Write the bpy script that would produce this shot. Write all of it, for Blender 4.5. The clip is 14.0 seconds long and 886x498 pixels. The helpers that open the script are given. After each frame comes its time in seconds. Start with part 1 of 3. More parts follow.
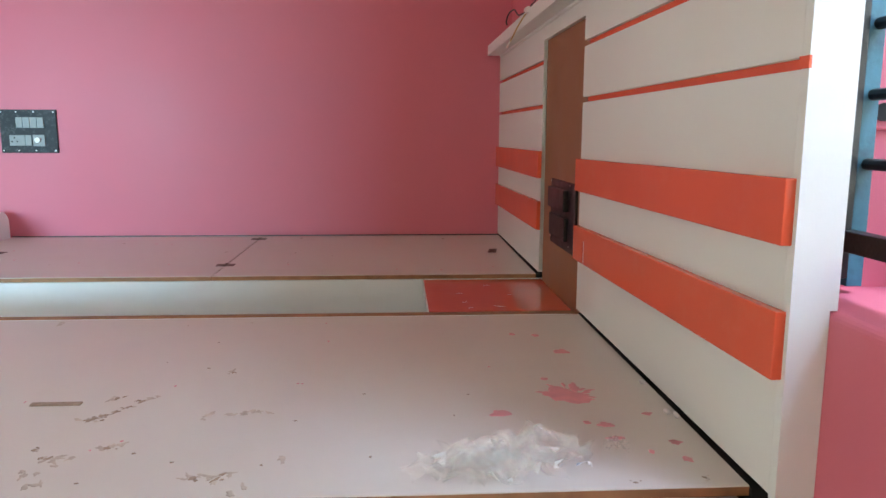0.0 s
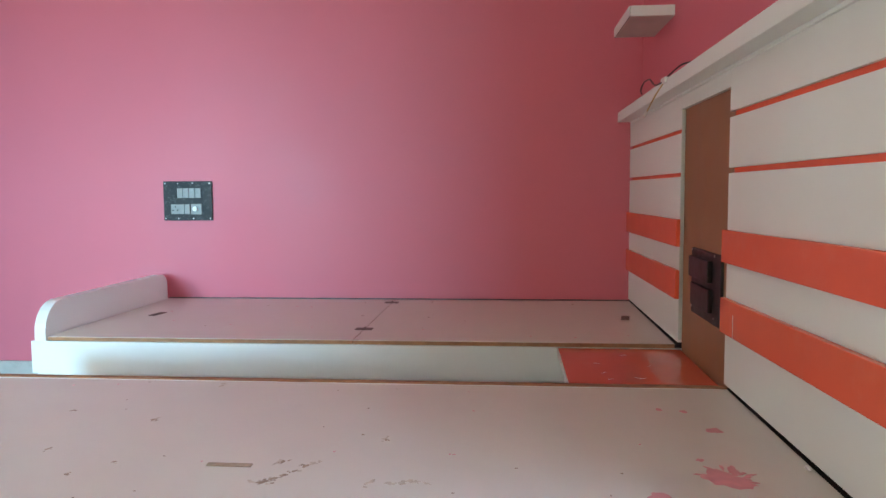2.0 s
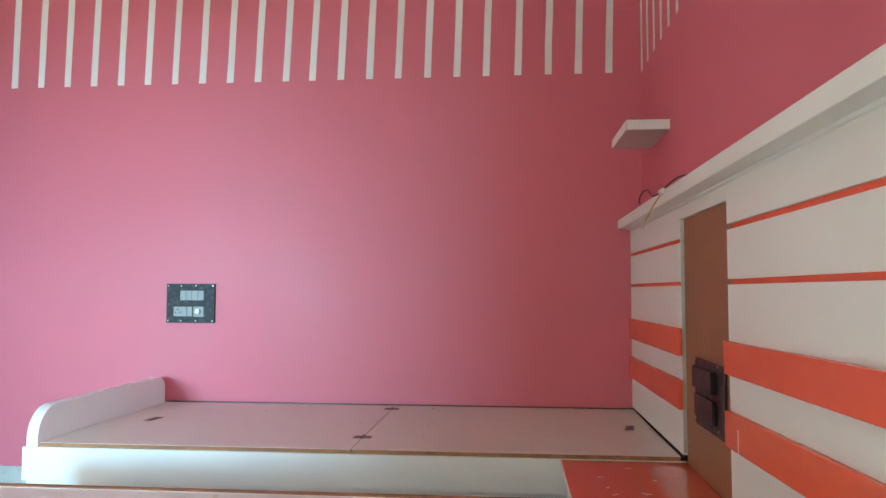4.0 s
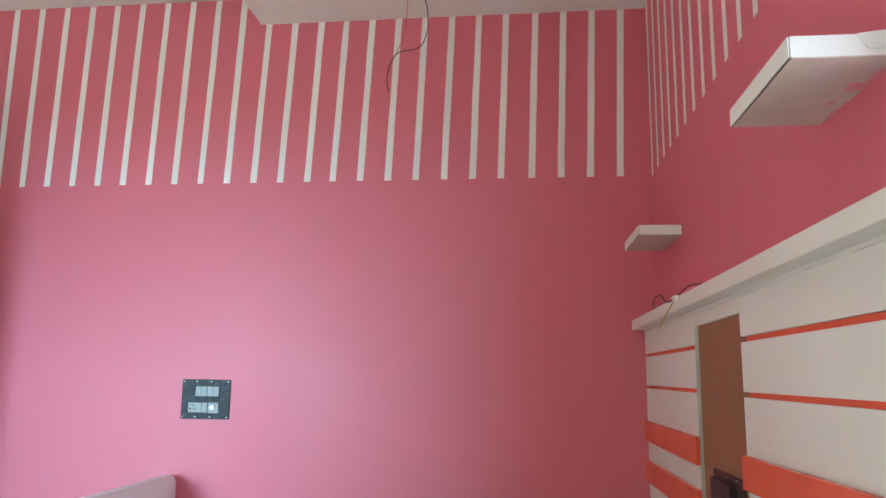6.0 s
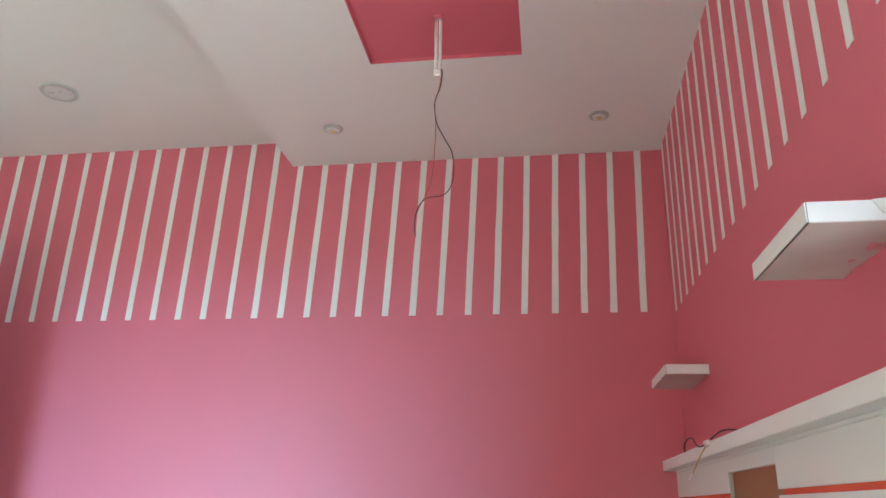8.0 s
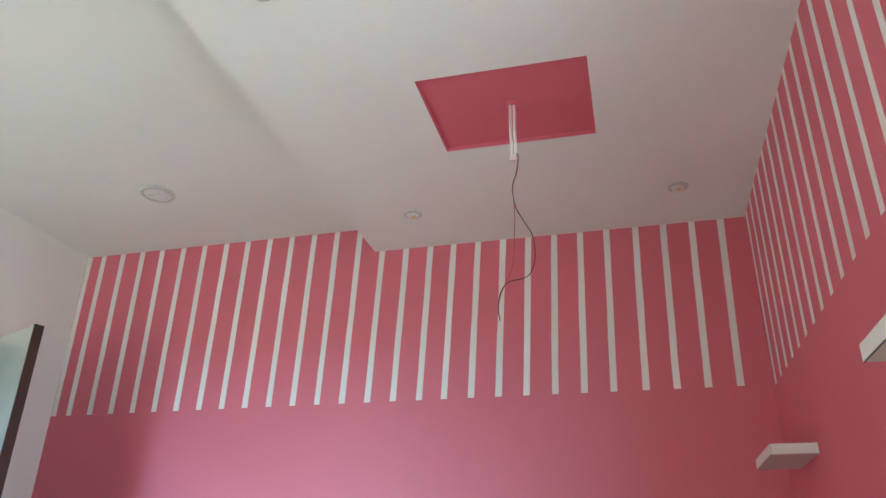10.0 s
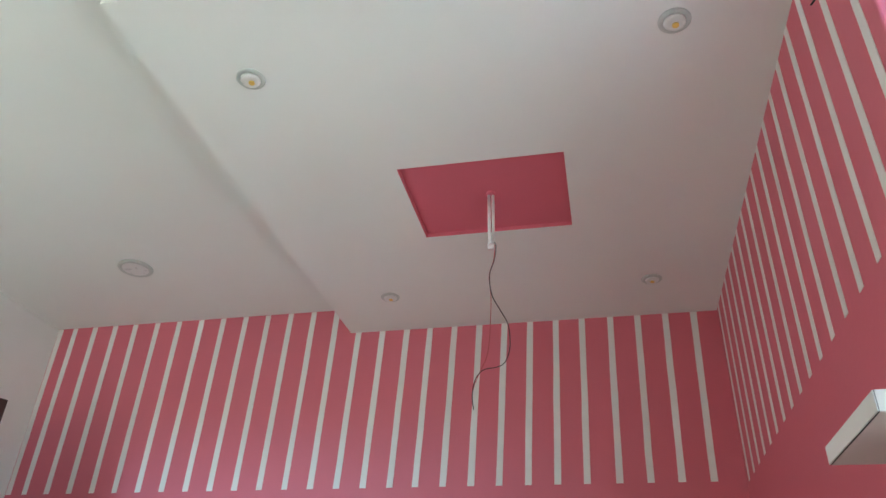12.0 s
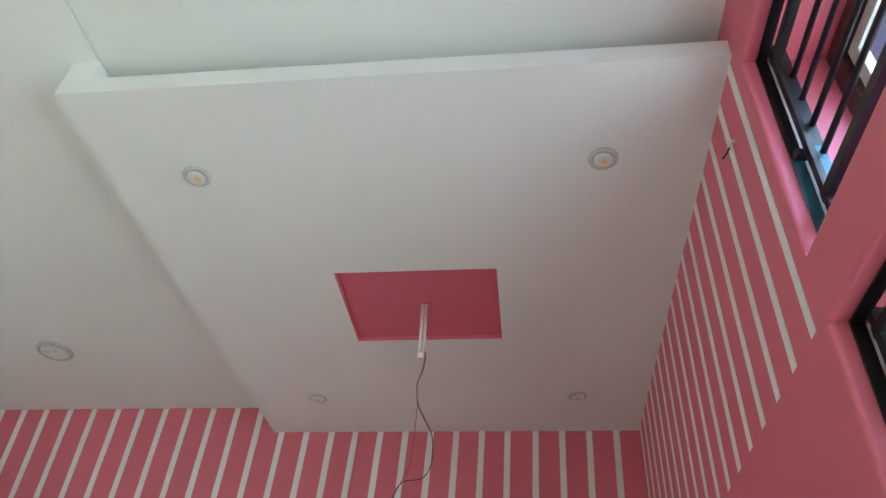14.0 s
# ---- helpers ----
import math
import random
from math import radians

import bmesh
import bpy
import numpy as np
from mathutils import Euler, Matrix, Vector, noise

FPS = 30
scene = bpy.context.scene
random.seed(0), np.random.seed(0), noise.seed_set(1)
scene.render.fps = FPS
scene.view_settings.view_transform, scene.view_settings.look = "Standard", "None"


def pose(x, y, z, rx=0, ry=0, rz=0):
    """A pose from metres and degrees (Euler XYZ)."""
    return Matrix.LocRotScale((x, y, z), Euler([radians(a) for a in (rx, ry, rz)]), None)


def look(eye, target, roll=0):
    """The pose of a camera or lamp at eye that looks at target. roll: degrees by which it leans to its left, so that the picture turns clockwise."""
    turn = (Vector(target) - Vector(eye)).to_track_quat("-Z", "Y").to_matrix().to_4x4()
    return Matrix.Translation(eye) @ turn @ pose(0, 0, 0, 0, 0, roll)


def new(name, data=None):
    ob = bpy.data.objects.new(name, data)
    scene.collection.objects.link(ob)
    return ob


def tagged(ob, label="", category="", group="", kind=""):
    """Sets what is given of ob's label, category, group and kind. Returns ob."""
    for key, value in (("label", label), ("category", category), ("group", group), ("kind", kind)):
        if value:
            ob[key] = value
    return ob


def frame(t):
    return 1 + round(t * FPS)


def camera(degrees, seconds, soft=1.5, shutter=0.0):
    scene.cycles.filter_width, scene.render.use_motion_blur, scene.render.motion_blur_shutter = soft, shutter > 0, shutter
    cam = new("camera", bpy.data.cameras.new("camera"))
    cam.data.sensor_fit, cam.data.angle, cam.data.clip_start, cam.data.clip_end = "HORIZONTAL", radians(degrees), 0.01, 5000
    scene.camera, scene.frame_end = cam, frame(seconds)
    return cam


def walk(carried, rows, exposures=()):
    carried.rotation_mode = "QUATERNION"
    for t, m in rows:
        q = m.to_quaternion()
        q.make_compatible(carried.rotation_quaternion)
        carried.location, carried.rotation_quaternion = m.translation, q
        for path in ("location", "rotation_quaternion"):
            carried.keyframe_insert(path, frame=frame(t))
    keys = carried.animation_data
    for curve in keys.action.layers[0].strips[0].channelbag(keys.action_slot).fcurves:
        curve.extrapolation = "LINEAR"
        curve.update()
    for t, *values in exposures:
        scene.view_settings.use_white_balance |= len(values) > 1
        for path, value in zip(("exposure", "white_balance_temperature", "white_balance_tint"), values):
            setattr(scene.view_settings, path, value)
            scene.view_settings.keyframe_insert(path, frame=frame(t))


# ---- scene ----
cam = camera(62.2, 14.0)
PATH = [
    (0, (-0.457, -2.989, 0.87), (-0.334, -1.018, 0.554), 0.2),
    (0.5, (-0.474, -2.992, 0.874), (-0.434, -1.014, 0.578), -0.1),
    (1, (-0.503, -3.005, 0.895), (-0.554, -1.018, 0.676), -0.1),
    (1.5, (-0.518, -3.019, 0.9), (-0.619, -1.03, 0.717), -0.2),
    (2, (-0.523, -3.017, 0.902), (-0.705, -1.032, 0.743), -0.4),
    (2.5, (-0.522, -3.019, 0.91), (-0.723, -1.032, 0.805), -0.2),
    (3, (-0.526, -3.032, 0.92), (-0.715, -1.041, 0.9), -0.2),
    (3.2, (-0.521, -3.022, 0.904), (-0.714, -1.031, 0.914), -0.0),
    (5.5, (-0.513, -3.036, 0.973), (-0.703, -1.063, 1.242), 0.1),
    (6, (-0.521, -3.068, 0.976), (-0.746, -1.11, 1.316), 0.7),
    (6.5, (-0.522, -3.068, 1.002), (-0.77, -1.141, 1.474), 1.1),
    (7, (-0.522, -3.067, 1.022), (-0.779, -1.163, 1.579), 0.9),
    (7.2, (-0.529, -3.082, 1.022), (-0.794, -1.189, 1.61), 0.9),
    (9.3, (-0.534, -3.12, 1.031), (-0.816, -1.301, 1.814), 1.5),
    (9.5, (-0.532, -3.119, 1.042), (-0.844, -1.32, 1.857), 1.5),
    (10, (-0.546, -3.144, 1.057), (-1.014, -1.388, 1.892), 1.0),
    (10.5, (-0.555, -3.147, 1.058), (-1.078, -1.409, 1.9), 0.8),
    (11, (-0.554, -3.15, 1.055), (-1.068, -1.416, 1.911), 1.4),
    (11.5, (-0.554, -3.162, 1.052), (-1.046, -1.45, 1.962), 1.7),
    (12, (-0.534, -3.174, 1.064), (-0.927, -1.504, 2.092), 2.1),
    (12.5, (-0.528, -3.209, 1.065), (-0.874, -1.58, 2.172), 3.0),
    (13, (-0.509, -3.217, 1.068), (-0.789, -1.612, 2.228), 3.3),
    (13.5, (-0.503, -3.231, 1.071), (-0.742, -1.663, 2.29), 3.4),
    (14, (-0.503, -3.235, 1.069), (-0.72, -1.689, 2.319), 3.2),
]
EXPOSURES = ((0.0, 0.70, 7050, 16), (0.5, 0.66, 7000, 15), (2.5, 0.75, 6850, 14), (3.0, 0.82, 6850, 13), (6.5, 0.95, 6800, 14), (9.5, 0.88, 6500, 11), (11.0, 0.74, 6450, 10), (12.5, 0.58, 6400, 8), (14.0, 0.43, 6400, 8))
walk(cam, [(t, look(eye, target, roll)) for t, eye, target, roll in PATH], EXPOSURES)

# ---- world and light ----
world = bpy.data.worlds.new("daylight")
scene.world = world
world.use_nodes = True
_wn = world.node_tree.nodes
_sky = _wn.new("ShaderNodeTexSky")
_sky.sky_type = 'NISHITA'
_sky.sun_disc = False
_sky.sun_elevation = radians(42)
_sky.sun_rotation = radians(183)
world.node_tree.links.new(_sky.outputs[0], _wn["Background"].inputs[0])
_wn["Background"].inputs[1].default_value = 0.15


def daylight_panel(name, m, w, h, power, color):
    """Sky light standing in a window's opening."""
    li = bpy.data.lights.new(name, 'AREA')
    li.shape, li.size, li.size_y = 'RECTANGLE', w, h
    li.energy, li.color = power, color
    ob = new(name, li)
    ob.matrix_world = m
    return ob


WIN_Y0, WIN_Y1 = -3.45, -2.115
daylight_panel("window_daylight", look((0.46, -2.95, 1.26), (-1.4, -2.25, 1.2)), 1.25, 1.05, 19, (0.82, 1.0, 0.95))
daylight_panel("ventilator_daylight", look((0.46, -2.95, 2.42), (-1.4, -2.25, 2.36)), 1.25, 1.0, 27, (0.82, 1.0, 0.98))
# the high sky over those windows, falling steeply on their sills and jambs
daylight_panel("window_sky", look((0.66, -3.05, 1.80), (0.06, -2.40, 0.72)), 1.1, 0.8, 15, (0.38, 0.58, 1.0))
daylight_panel("ventilator_sky", look((0.66, -3.05, 2.72), (0.06, -2.40, 1.98)), 1.1, 0.6, 55, (0.36, 0.58, 1.0))
# added lamps: low bright sky beyond the unseen front window, and that window's spread
daylight_panel("front_daylight", look((-3.10, -8.0, 1.22), (-2.6, -2.0, 1.0)), 1.2, 1.1, 400, (0.27, 0.66, 0.96))
daylight_panel("front_window_daylight", look((-2.765, -4.32, 0.87), (-2.2, 0.0, 1.1)), 1.1, 1.0, 9.5, (0.98, 1.0, 0.80))
_sun = bpy.data.lights.new("sun", 'SUN')
_sun.energy, _sun.angle, _sun.color = 5.0, radians(0.6), (1.0, 0.97, 0.86)
new("sun", _sun).matrix_world = look((-0.15, -3, 2.7), (0, 0, 0))


# ---- materials ----
def material(name, color, rough=0.5, metal=0.0, vary=0.06, scale=6.0, bump=0.0, bump_scale=120.0, coat=0.0, spec=0.5, stain=None, stain_scale=2.5, stain_amt=0.0, random_amt=0.0):
    """A surface with large mottling, fine relief and, where given, stains of a second colour."""
    m = bpy.data.materials.new(name)
    m.use_nodes = True
    nt = m.node_tree
    b = nt.nodes["Principled BSDF"]
    b.inputs["Roughness"].default_value = rough
    b.inputs["Metallic"].default_value = metal
    b.inputs["Coat Weight"].default_value = coat
    b.inputs["Coat Roughness"].default_value = 0.08
    b.inputs["Specular IOR Level"].default_value = spec
    tc = nt.nodes.new("ShaderNodeTexCoord")
    n1 = nt.nodes.new("ShaderNodeTexNoise")
    n1.inputs["Scale"].default_value = scale
    n1.inputs["Detail"].default_value = 6
    nt.links.new(tc.outputs["Object"], n1.inputs["Vector"])
    ramp = nt.nodes.new("ShaderNodeMapRange")
    ramp.inputs[1].default_value, ramp.inputs[2].default_value = 0.3, 0.7
    ramp.inputs[3].default_value, ramp.inputs[4].default_value = 1 - vary, 1 + vary
    nt.links.new(n1.outputs["Fac"], ramp.inputs[0])
    mul = nt.nodes.new("ShaderNodeVectorMath")
    mul.operation = 'SCALE'
    mul.inputs[0].default_value = color
    nt.links.new(ramp.outputs[0], mul.inputs["Scale"])
    out = mul.outputs[0]
    if random_amt:
        oi = nt.nodes.new("ShaderNodeObjectInfo")
        rr = nt.nodes.new("ShaderNodeMapRange")
        rr.inputs[3].default_value, rr.inputs[4].default_value = 1 - random_amt, 1 + random_amt
        nt.links.new(oi.outputs["Random"], rr.inputs[0])
        m2 = nt.nodes.new("ShaderNodeVectorMath")
        m2.operation = 'SCALE'
        nt.links.new(out, m2.inputs[0])
        nt.links.new(rr.outputs[0], m2.inputs["Scale"])
        out = m2.outputs[0]
    if stain:
        n2 = nt.nodes.new("ShaderNodeTexNoise")
        n2.inputs["Scale"].default_value = stain_scale
        n2.inputs["Detail"].default_value = 9
        n2.inputs["Roughness"].default_value = 0.7
        nt.links.new(tc.outputs["Object"], n2.inputs["Vector"])
        r2 = nt.nodes.new("ShaderNodeMapRange")
        r2.inputs[1].default_value, r2.inputs[2].default_value = 0.52, 0.72
        r2.inputs[3].default_value, r2.inputs[4].default_value = 0.0, stain_amt
        nt.links.new(n2.outputs["Fac"], r2.inputs[0])
        mx = nt.nodes.new("ShaderNodeMix")
        mx.data_type = 'RGBA'
        nt.links.new(r2.outputs[0], mx.inputs["Factor"])
        nt.links.new(out, mx.inputs["A"])
        mx.inputs["B"].default_value = (*stain, 1)
        out = mx.outputs["Result"]
    nt.links.new(out, b.inputs["Base Color"])
    rv = nt.nodes.new("ShaderNodeMapRange")
    rv.inputs[1].default_value, rv.inputs[2].default_value = 0.3, 0.7
    rv.inputs[3].default_value, rv.inputs[4].default_value = max(0.02, rough - 0.06), min(1.0, rough + 0.06)
    nt.links.new(n1.outputs["Fac"], rv.inputs[0])
    nt.links.new(rv.outputs[0], b.inputs["Roughness"])
    if bump:
        n3 = nt.nodes.new("ShaderNodeTexNoise")
        n3.inputs["Scale"].default_value = bump_scale
        n3.inputs["Detail"].default_value = 4
        nt.links.new(tc.outputs["Object"], n3.inputs["Vector"])
        bp = nt.nodes.new("ShaderNodeBump")
        bp.inputs["Strength"].default_value = bump
        bp.inputs["Distance"].default_value = 0.004
        nt.links.new(n3.outputs["Fac"], bp.inputs["Height"])
        nt.links.new(bp.outputs[0], b.inputs["Normal"])
    return m


PINK = material("pink_wall_paint", (0.68, 0.132, 0.182), 0.60, vary=0.035, scale=1.6, bump=0.10, bump_scale=60, spec=0.95)
STRIPE = material("white_stripe_paint", (0.84, 0.81, 0.78), 0.45, vary=0.03, scale=9, bump=0.10, bump_scale=70)
WHITE_WALL = material("white_wall_paint", (0.78, 0.77, 0.74), 0.55, vary=0.03, scale=1.5, bump=0.10, bump_scale=60)
CEILING = material("white_ceiling_paint", (0.82, 0.82, 0.79), 0.6, vary=0.025, scale=1.2, bump=0.06, bump_scale=50)
LAMINATE = material("white_laminate", (0.80, 0.80, 0.77), 0.36, vary=0.02, scale=3, bump=0.03, bump_scale=300)
BED_TOP = material("dusty_white_laminate", (0.70, 0.64, 0.58), 0.34, vary=0.04, scale=5, bump=0.04, bump_scale=260, stain=(0.62, 0.56, 0.50), stain_scale=5, stain_amt=0.35)
ORANGE = material("orange_laminate", (0.86, 0.122, 0.055), 0.2, vary=0.03, scale=4, bump=0.02, bump_scale=220, stain=(0.85, 0.30, 0.18), stain_scale=9, stain_amt=0.15)
PLY = material("brown_ply", (0.30, 0.135, 0.062), 0.42, vary=0.10, scale=7, bump=0.08, bump_scale=150, stain=(0.40, 0.21, 0.11), stain_scale=6, stain_amt=0.3)
PLY_EDGE = material("ply_edge", (0.33, 0.15, 0.065), 0.6, vary=0.25, scale=26, bump=0.2, bump_scale=200)
BLACK_IRON = material("black_painted_iron", (0.007, 0.007, 0.008), 0.45, vary=0.3, scale=20, bump=0.15, bump_scale=150)
TEAL = material("teal_primer", (0.03, 0.13, 0.17), 0.5, vary=0.35, scale=22, bump=0.2, bump_scale=120, stain=(0.012, 0.02, 0.03), stain_scale=14, stain_amt=0.8)
DARK_PLASTIC = material("black_plastic", (0.016, 0.013, 0.013), 0.42, vary=0.2, scale=30)
SLATE = material("dark_grey_plate", (0.018, 0.022, 0.024), 0.62, vary=0.25, scale=25, stain=(0.30, 0.31, 0.30), stain_scale=60, stain_amt=0.3)
GREY_PLASTIC = material("pale_grey_plastic", (0.55, 0.57, 0.54), 0.35, vary=0.05, scale=30)
TARNISH = material("tarnished_hinge_steel", (0.16, 0.11, 0.09), 0.5, metal=0.6, vary=0.3, scale=60)
METAL = material("brushed_steel", (0.55, 0.54, 0.52), 0.32, metal=1.0, vary=0.1, scale=40)
# near-black for seams and holes; at the bed gaps it paints shade
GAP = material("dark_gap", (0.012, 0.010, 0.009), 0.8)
DARK_WOOD = material("dark_brown_wood", (0.045, 0.018, 0.014), 0.4, vary=0.25, scale=12, bump=0.1, bump_scale=90)
FLOOR = material("cream_marble_tile", (0.68, 0.66, 0.54), 0.2, vary=0.08, scale=3, stain=(0.40, 0.38, 0.34), stain_scale=4, stain_amt=0.5, random_amt=0.04)
SKIRT = material("grey_marble_skirting", (0.52, 0.52, 0.48), 0.25, vary=0.12, scale=6, stain=(0.28, 0.27, 0.25), stain_scale=9, stain_amt=0.7)
SPLASH = material("dried_pink_paint", (0.74, 0.30, 0.33), 0.5, vary=0.12, scale=40)
SMUDGE = material("faint_brown_smudge", (0.56, 0.47, 0.39), 0.6, vary=0.2, scale=60)
DIRT = material("brown_dirt", (0.38, 0.28, 0.21), 0.8, vary=0.3, scale=80)
PVC = material("white_pvc", (0.80, 0.74, 0.72), 0.35, vary=0.05, scale=30)
WIRE_RED = material("red_wire", (0.50, 0.06, 0.06), 0.4)
WIRE_BLACK = material("black_wire", (0.02, 0.015, 0.015), 0.4)
WIRE_YELLOW = material("yellow_wire", (0.55, 0.36, 0.10), 0.4)
SWITCH_GREY = material("switch_grey_plastic", (0.27, 0.285, 0.27), 0.4, vary=0.08, scale=40)
ORANGE_GLOSS = material("glossy_orange_top", (0.78, 0.115, 0.055), 0.12, vary=0.03, scale=4, coat=0.5, stain=(0.85, 0.35, 0.25), stain_scale=14, stain_amt=0.12)
UNDERSIDE = material("brownish_underside", (0.62, 0.53, 0.49), 0.6, vary=0.08, scale=10, bump=0.05, bump_scale=150)
WHITE_PLASTIC = material("white_plastic", (0.75, 0.75, 0.73), 0.3, vary=0.03, scale=30)
LED = material("yellow_led_chip", (0.80, 0.52, 0.12), 0.4)
GLASS = bpy.data.materials.new("window_glass")
GLASS.use_nodes = True
_g = GLASS.node_tree.nodes["Principled BSDF"]
_g.inputs["Transmission Weight"].default_value = 1.0
_g.inputs["Roughness"].default_value = 0.0
_g.inputs["IOR"].default_value = 1.45

# ---- mesh helpers ----
PLACE = {}


def box(bm, x0, x1, y0, y1, z0, z1, bevel=0.0):
    """A box between two corners, with its edges broken."""
    t = bmesh.new()
    bmesh.ops.create_cube(t, size=1.0)
    for v in t.verts:
        v.co = Vector((x0 + (v.co.x + 0.5) * (x1 - x0), y0 + (v.co.y + 0.5) * (y1 - y0), z0 + (v.co.z + 0.5) * (z1 - z0)))
    if bevel:
        bmesh.ops.bevel(t, geom=t.edges[:], offset=bevel, segments=2, affect='EDGES', profile=0.6)
    add(bm, t)
    return bm


def add(bm, t, m=None):
    me = bpy.data.meshes.new("scratch")
    if m is not None:
        t.transform(m)
    t.to_mesh(me)
    t.free()
    bm.from_mesh(me)
    bpy.data.meshes.remove(me)


def tube(bm, pts, r, sides=8, caps=True):
    """A round rod along points."""
    pts = [Vector(p) for p in pts]
    rings = []
    for i, p in enumerate(pts):
        d = (pts[min(i + 1, len(pts) - 1)] - pts[max(i - 1, 0)]).normalized()
        a = d.orthogonal().normalized() if i == 0 else (prev - d * prev.dot(d)).normalized()
        prev = a
        b = d.cross(a)
        rings.append([bm.verts.new(p + r * (math.cos(2 * math.pi * k / sides) * a + math.sin(2 * math.pi * k / sides) * b)) for k in range(sides)])
    for q, s in zip(rings, rings[1:]):
        for k in range(sides):
            bm.faces.new((q[k], q[(k + 1) % sides], s[(k + 1) % sides], s[k]))
    if caps:
        bm.faces.new(rings[0][::-1])
        bm.faces.new(rings[-1])
    return bm


def smooth_path(pts, n=6):
    """Points of a Catmull-Rom curve."""
    p = [Vector(a) for a in pts]
    p = [2 * p[0] - p[1]] + p + [2 * p[-1] - p[-2]]
    out = []
    for i in range(1, len(p) - 2):
        for k in range(n):
            t = k / n
            out.append(0.5 * ((2 * p[i]) + (p[i + 1] - p[i - 1]) * t + (2 * p[i - 1] - 5 * p[i] + 4 * p[i + 1] - p[i + 2]) * t * t + (3 * p[i] - p[i - 1] - 3 * p[i + 1] + p[i + 2]) * t ** 3))
    out.append(p[-2])
    return out


def lathe(bm, centre, profile, sides=28, flip=False):
    """A turned body about a vertical axis; profile: (radius, height)."""
    c = Vector(centre)
    rings = []
    for r, h in profile:
        rings.append([bm.verts.new(c + Vector((r * math.cos(2 * math.pi * k / sides), r * math.sin(2 * math.pi * k / sides), h))) for k in range(sides)])
    for q, s in zip(rings, rings[1:]):
        for k in range(sides):
            f = (q[k], q[(k + 1) % sides], s[(k + 1) % sides], s[k])
            bm.faces.new(f)
    bm.faces.new(rings[0][::-1])
    bm.faces.new(rings[-1])
    return bm


def mesh_of(name, bm, mat, smooth=False):
    me = bpy.data.meshes.new(name)
    bmesh.ops.recalc_face_normals(bm, faces=bm.faces[:])
    bm.to_mesh(me)
    bm.free()
    me.materials.append(mat)
    if smooth:
        for p in me.polygons:
            p.use_smooth = True
    return me


def thing(name, at, label, category, group="", kind=""):
    ob = new(name)
    ob.empty_display_size = 0.05
    ob.location = at
    PLACE[ob.name] = Matrix.Translation(at)
    return tagged(ob, label, category, group, kind)


def solid(name, bm, mat, label="", category="", group="", kind="", smooth=False):
    ob = new(name, mesh_of(name, bm, mat, smooth))
    PLACE[ob.name] = Matrix.Identity(4)
    return tagged(ob, label, category, group, kind)


def part(name, bm, mat, parent, label="", smooth=False):
    ob = new(name, mesh_of(name, bm, mat, smooth))
    ob.parent = parent
    ob.matrix_parent_inverse = PLACE[parent.name].inverted()
    PLACE[ob.name] = Matrix.Identity(4)
    if label:
        ob["label"] = label
    return ob


def B(*a):
    return box(bmesh.new(), *a)


# ---- structure ----
XL, YF, SLAB = -3.445, -4.25, 2.708
TRAY, SOFFIT, TX = 2.572, 2.702, -1.735

# floor: square tiles with thin joints over a bed of mortar
floor = solid("floor", B(XL - 0.2, 0.25, YF - 0.2, 0.2, -0.12, -0.008), SKIRT, "cream marble tiles with thin joints, under the beds", "floor", kind="structure")

bm = bmesh.new()
box(bm, XL - 0.2, 0.25, 0.0, 0.2, -0.1, SLAB + 0.1)
wall_back = solid("wall_back", bm, PINK, "pink painted plaster wall with white stripes above", "wall", kind="structure")

def eased(bm, x0, x1, y0, y1, z0, z1, axis, r=0.013):
    """A box whose room-side edge along the window opening is rounded; axis: the edge's direction and the opening's side."""
    t = box(bmesh.new(), x0, x1, y0, y1, z0, z1)
    at = {"jamb": lambda c: c.y < y0 + 1e-6, "sill": lambda c: c.z > z1 - 1e-6, "head": lambda c: c.z < z0 + 1e-6}[axis]
    edges = [e for e in t.edges if all(v.co.x < x0 + 1e-6 and at(v.co) for v in e.verts)]
    bmesh.ops.bevel(t, geom=edges, offset=r, segments=5, affect='EDGES', profile=0.5)
    add(bm, t)


LOW, HIGH = (0.678, 1.788), (1.938, 2.503)
bm = bmesh.new()  # right wall with a low window and a ventilator above it
box(bm, 0.0, 0.25, WIN_Y1 + 0.04, 0.0, -0.1, SLAB + 0.1)
box(bm, 0.0, 0.25, YF, WIN_Y0, -0.1, SLAB + 0.1)
for z0, z1 in ((-0.1, LOW[0]), (LOW[1], HIGH[0]), (HIGH[1], SLAB + 0.1)):
    box(bm, 0.0, 0.25, WIN_Y1, WIN_Y1 + 0.04, z0, z1)
for z0, z1 in (LOW, HIGH):
    eased(bm, 0.0, 0.25, WIN_Y1, WIN_Y1 + 0.04, z0, z1, "jamb")
eased(bm, 0.0, 0.25, WIN_Y0, WIN_Y1, -0.1, LOW[0], "sill")
mid = (LOW[1] + HIGH[0]) / 2
eased(bm, 0.0, 0.25, WIN_Y0, WIN_Y1, LOW[1], mid, "head")
eased(bm, 0.0, 0.25, WIN_Y0, WIN_Y1, mid, HIGH[0], "sill")
eased(bm, 0.0, 0.25, WIN_Y0, WIN_Y1, HIGH[1], SLAB + 0.1, "head")
wall_right = solid("wall_right", bm, PINK, "pink painted plaster wall with white stripes and deep windows", "wall", kind="structure")

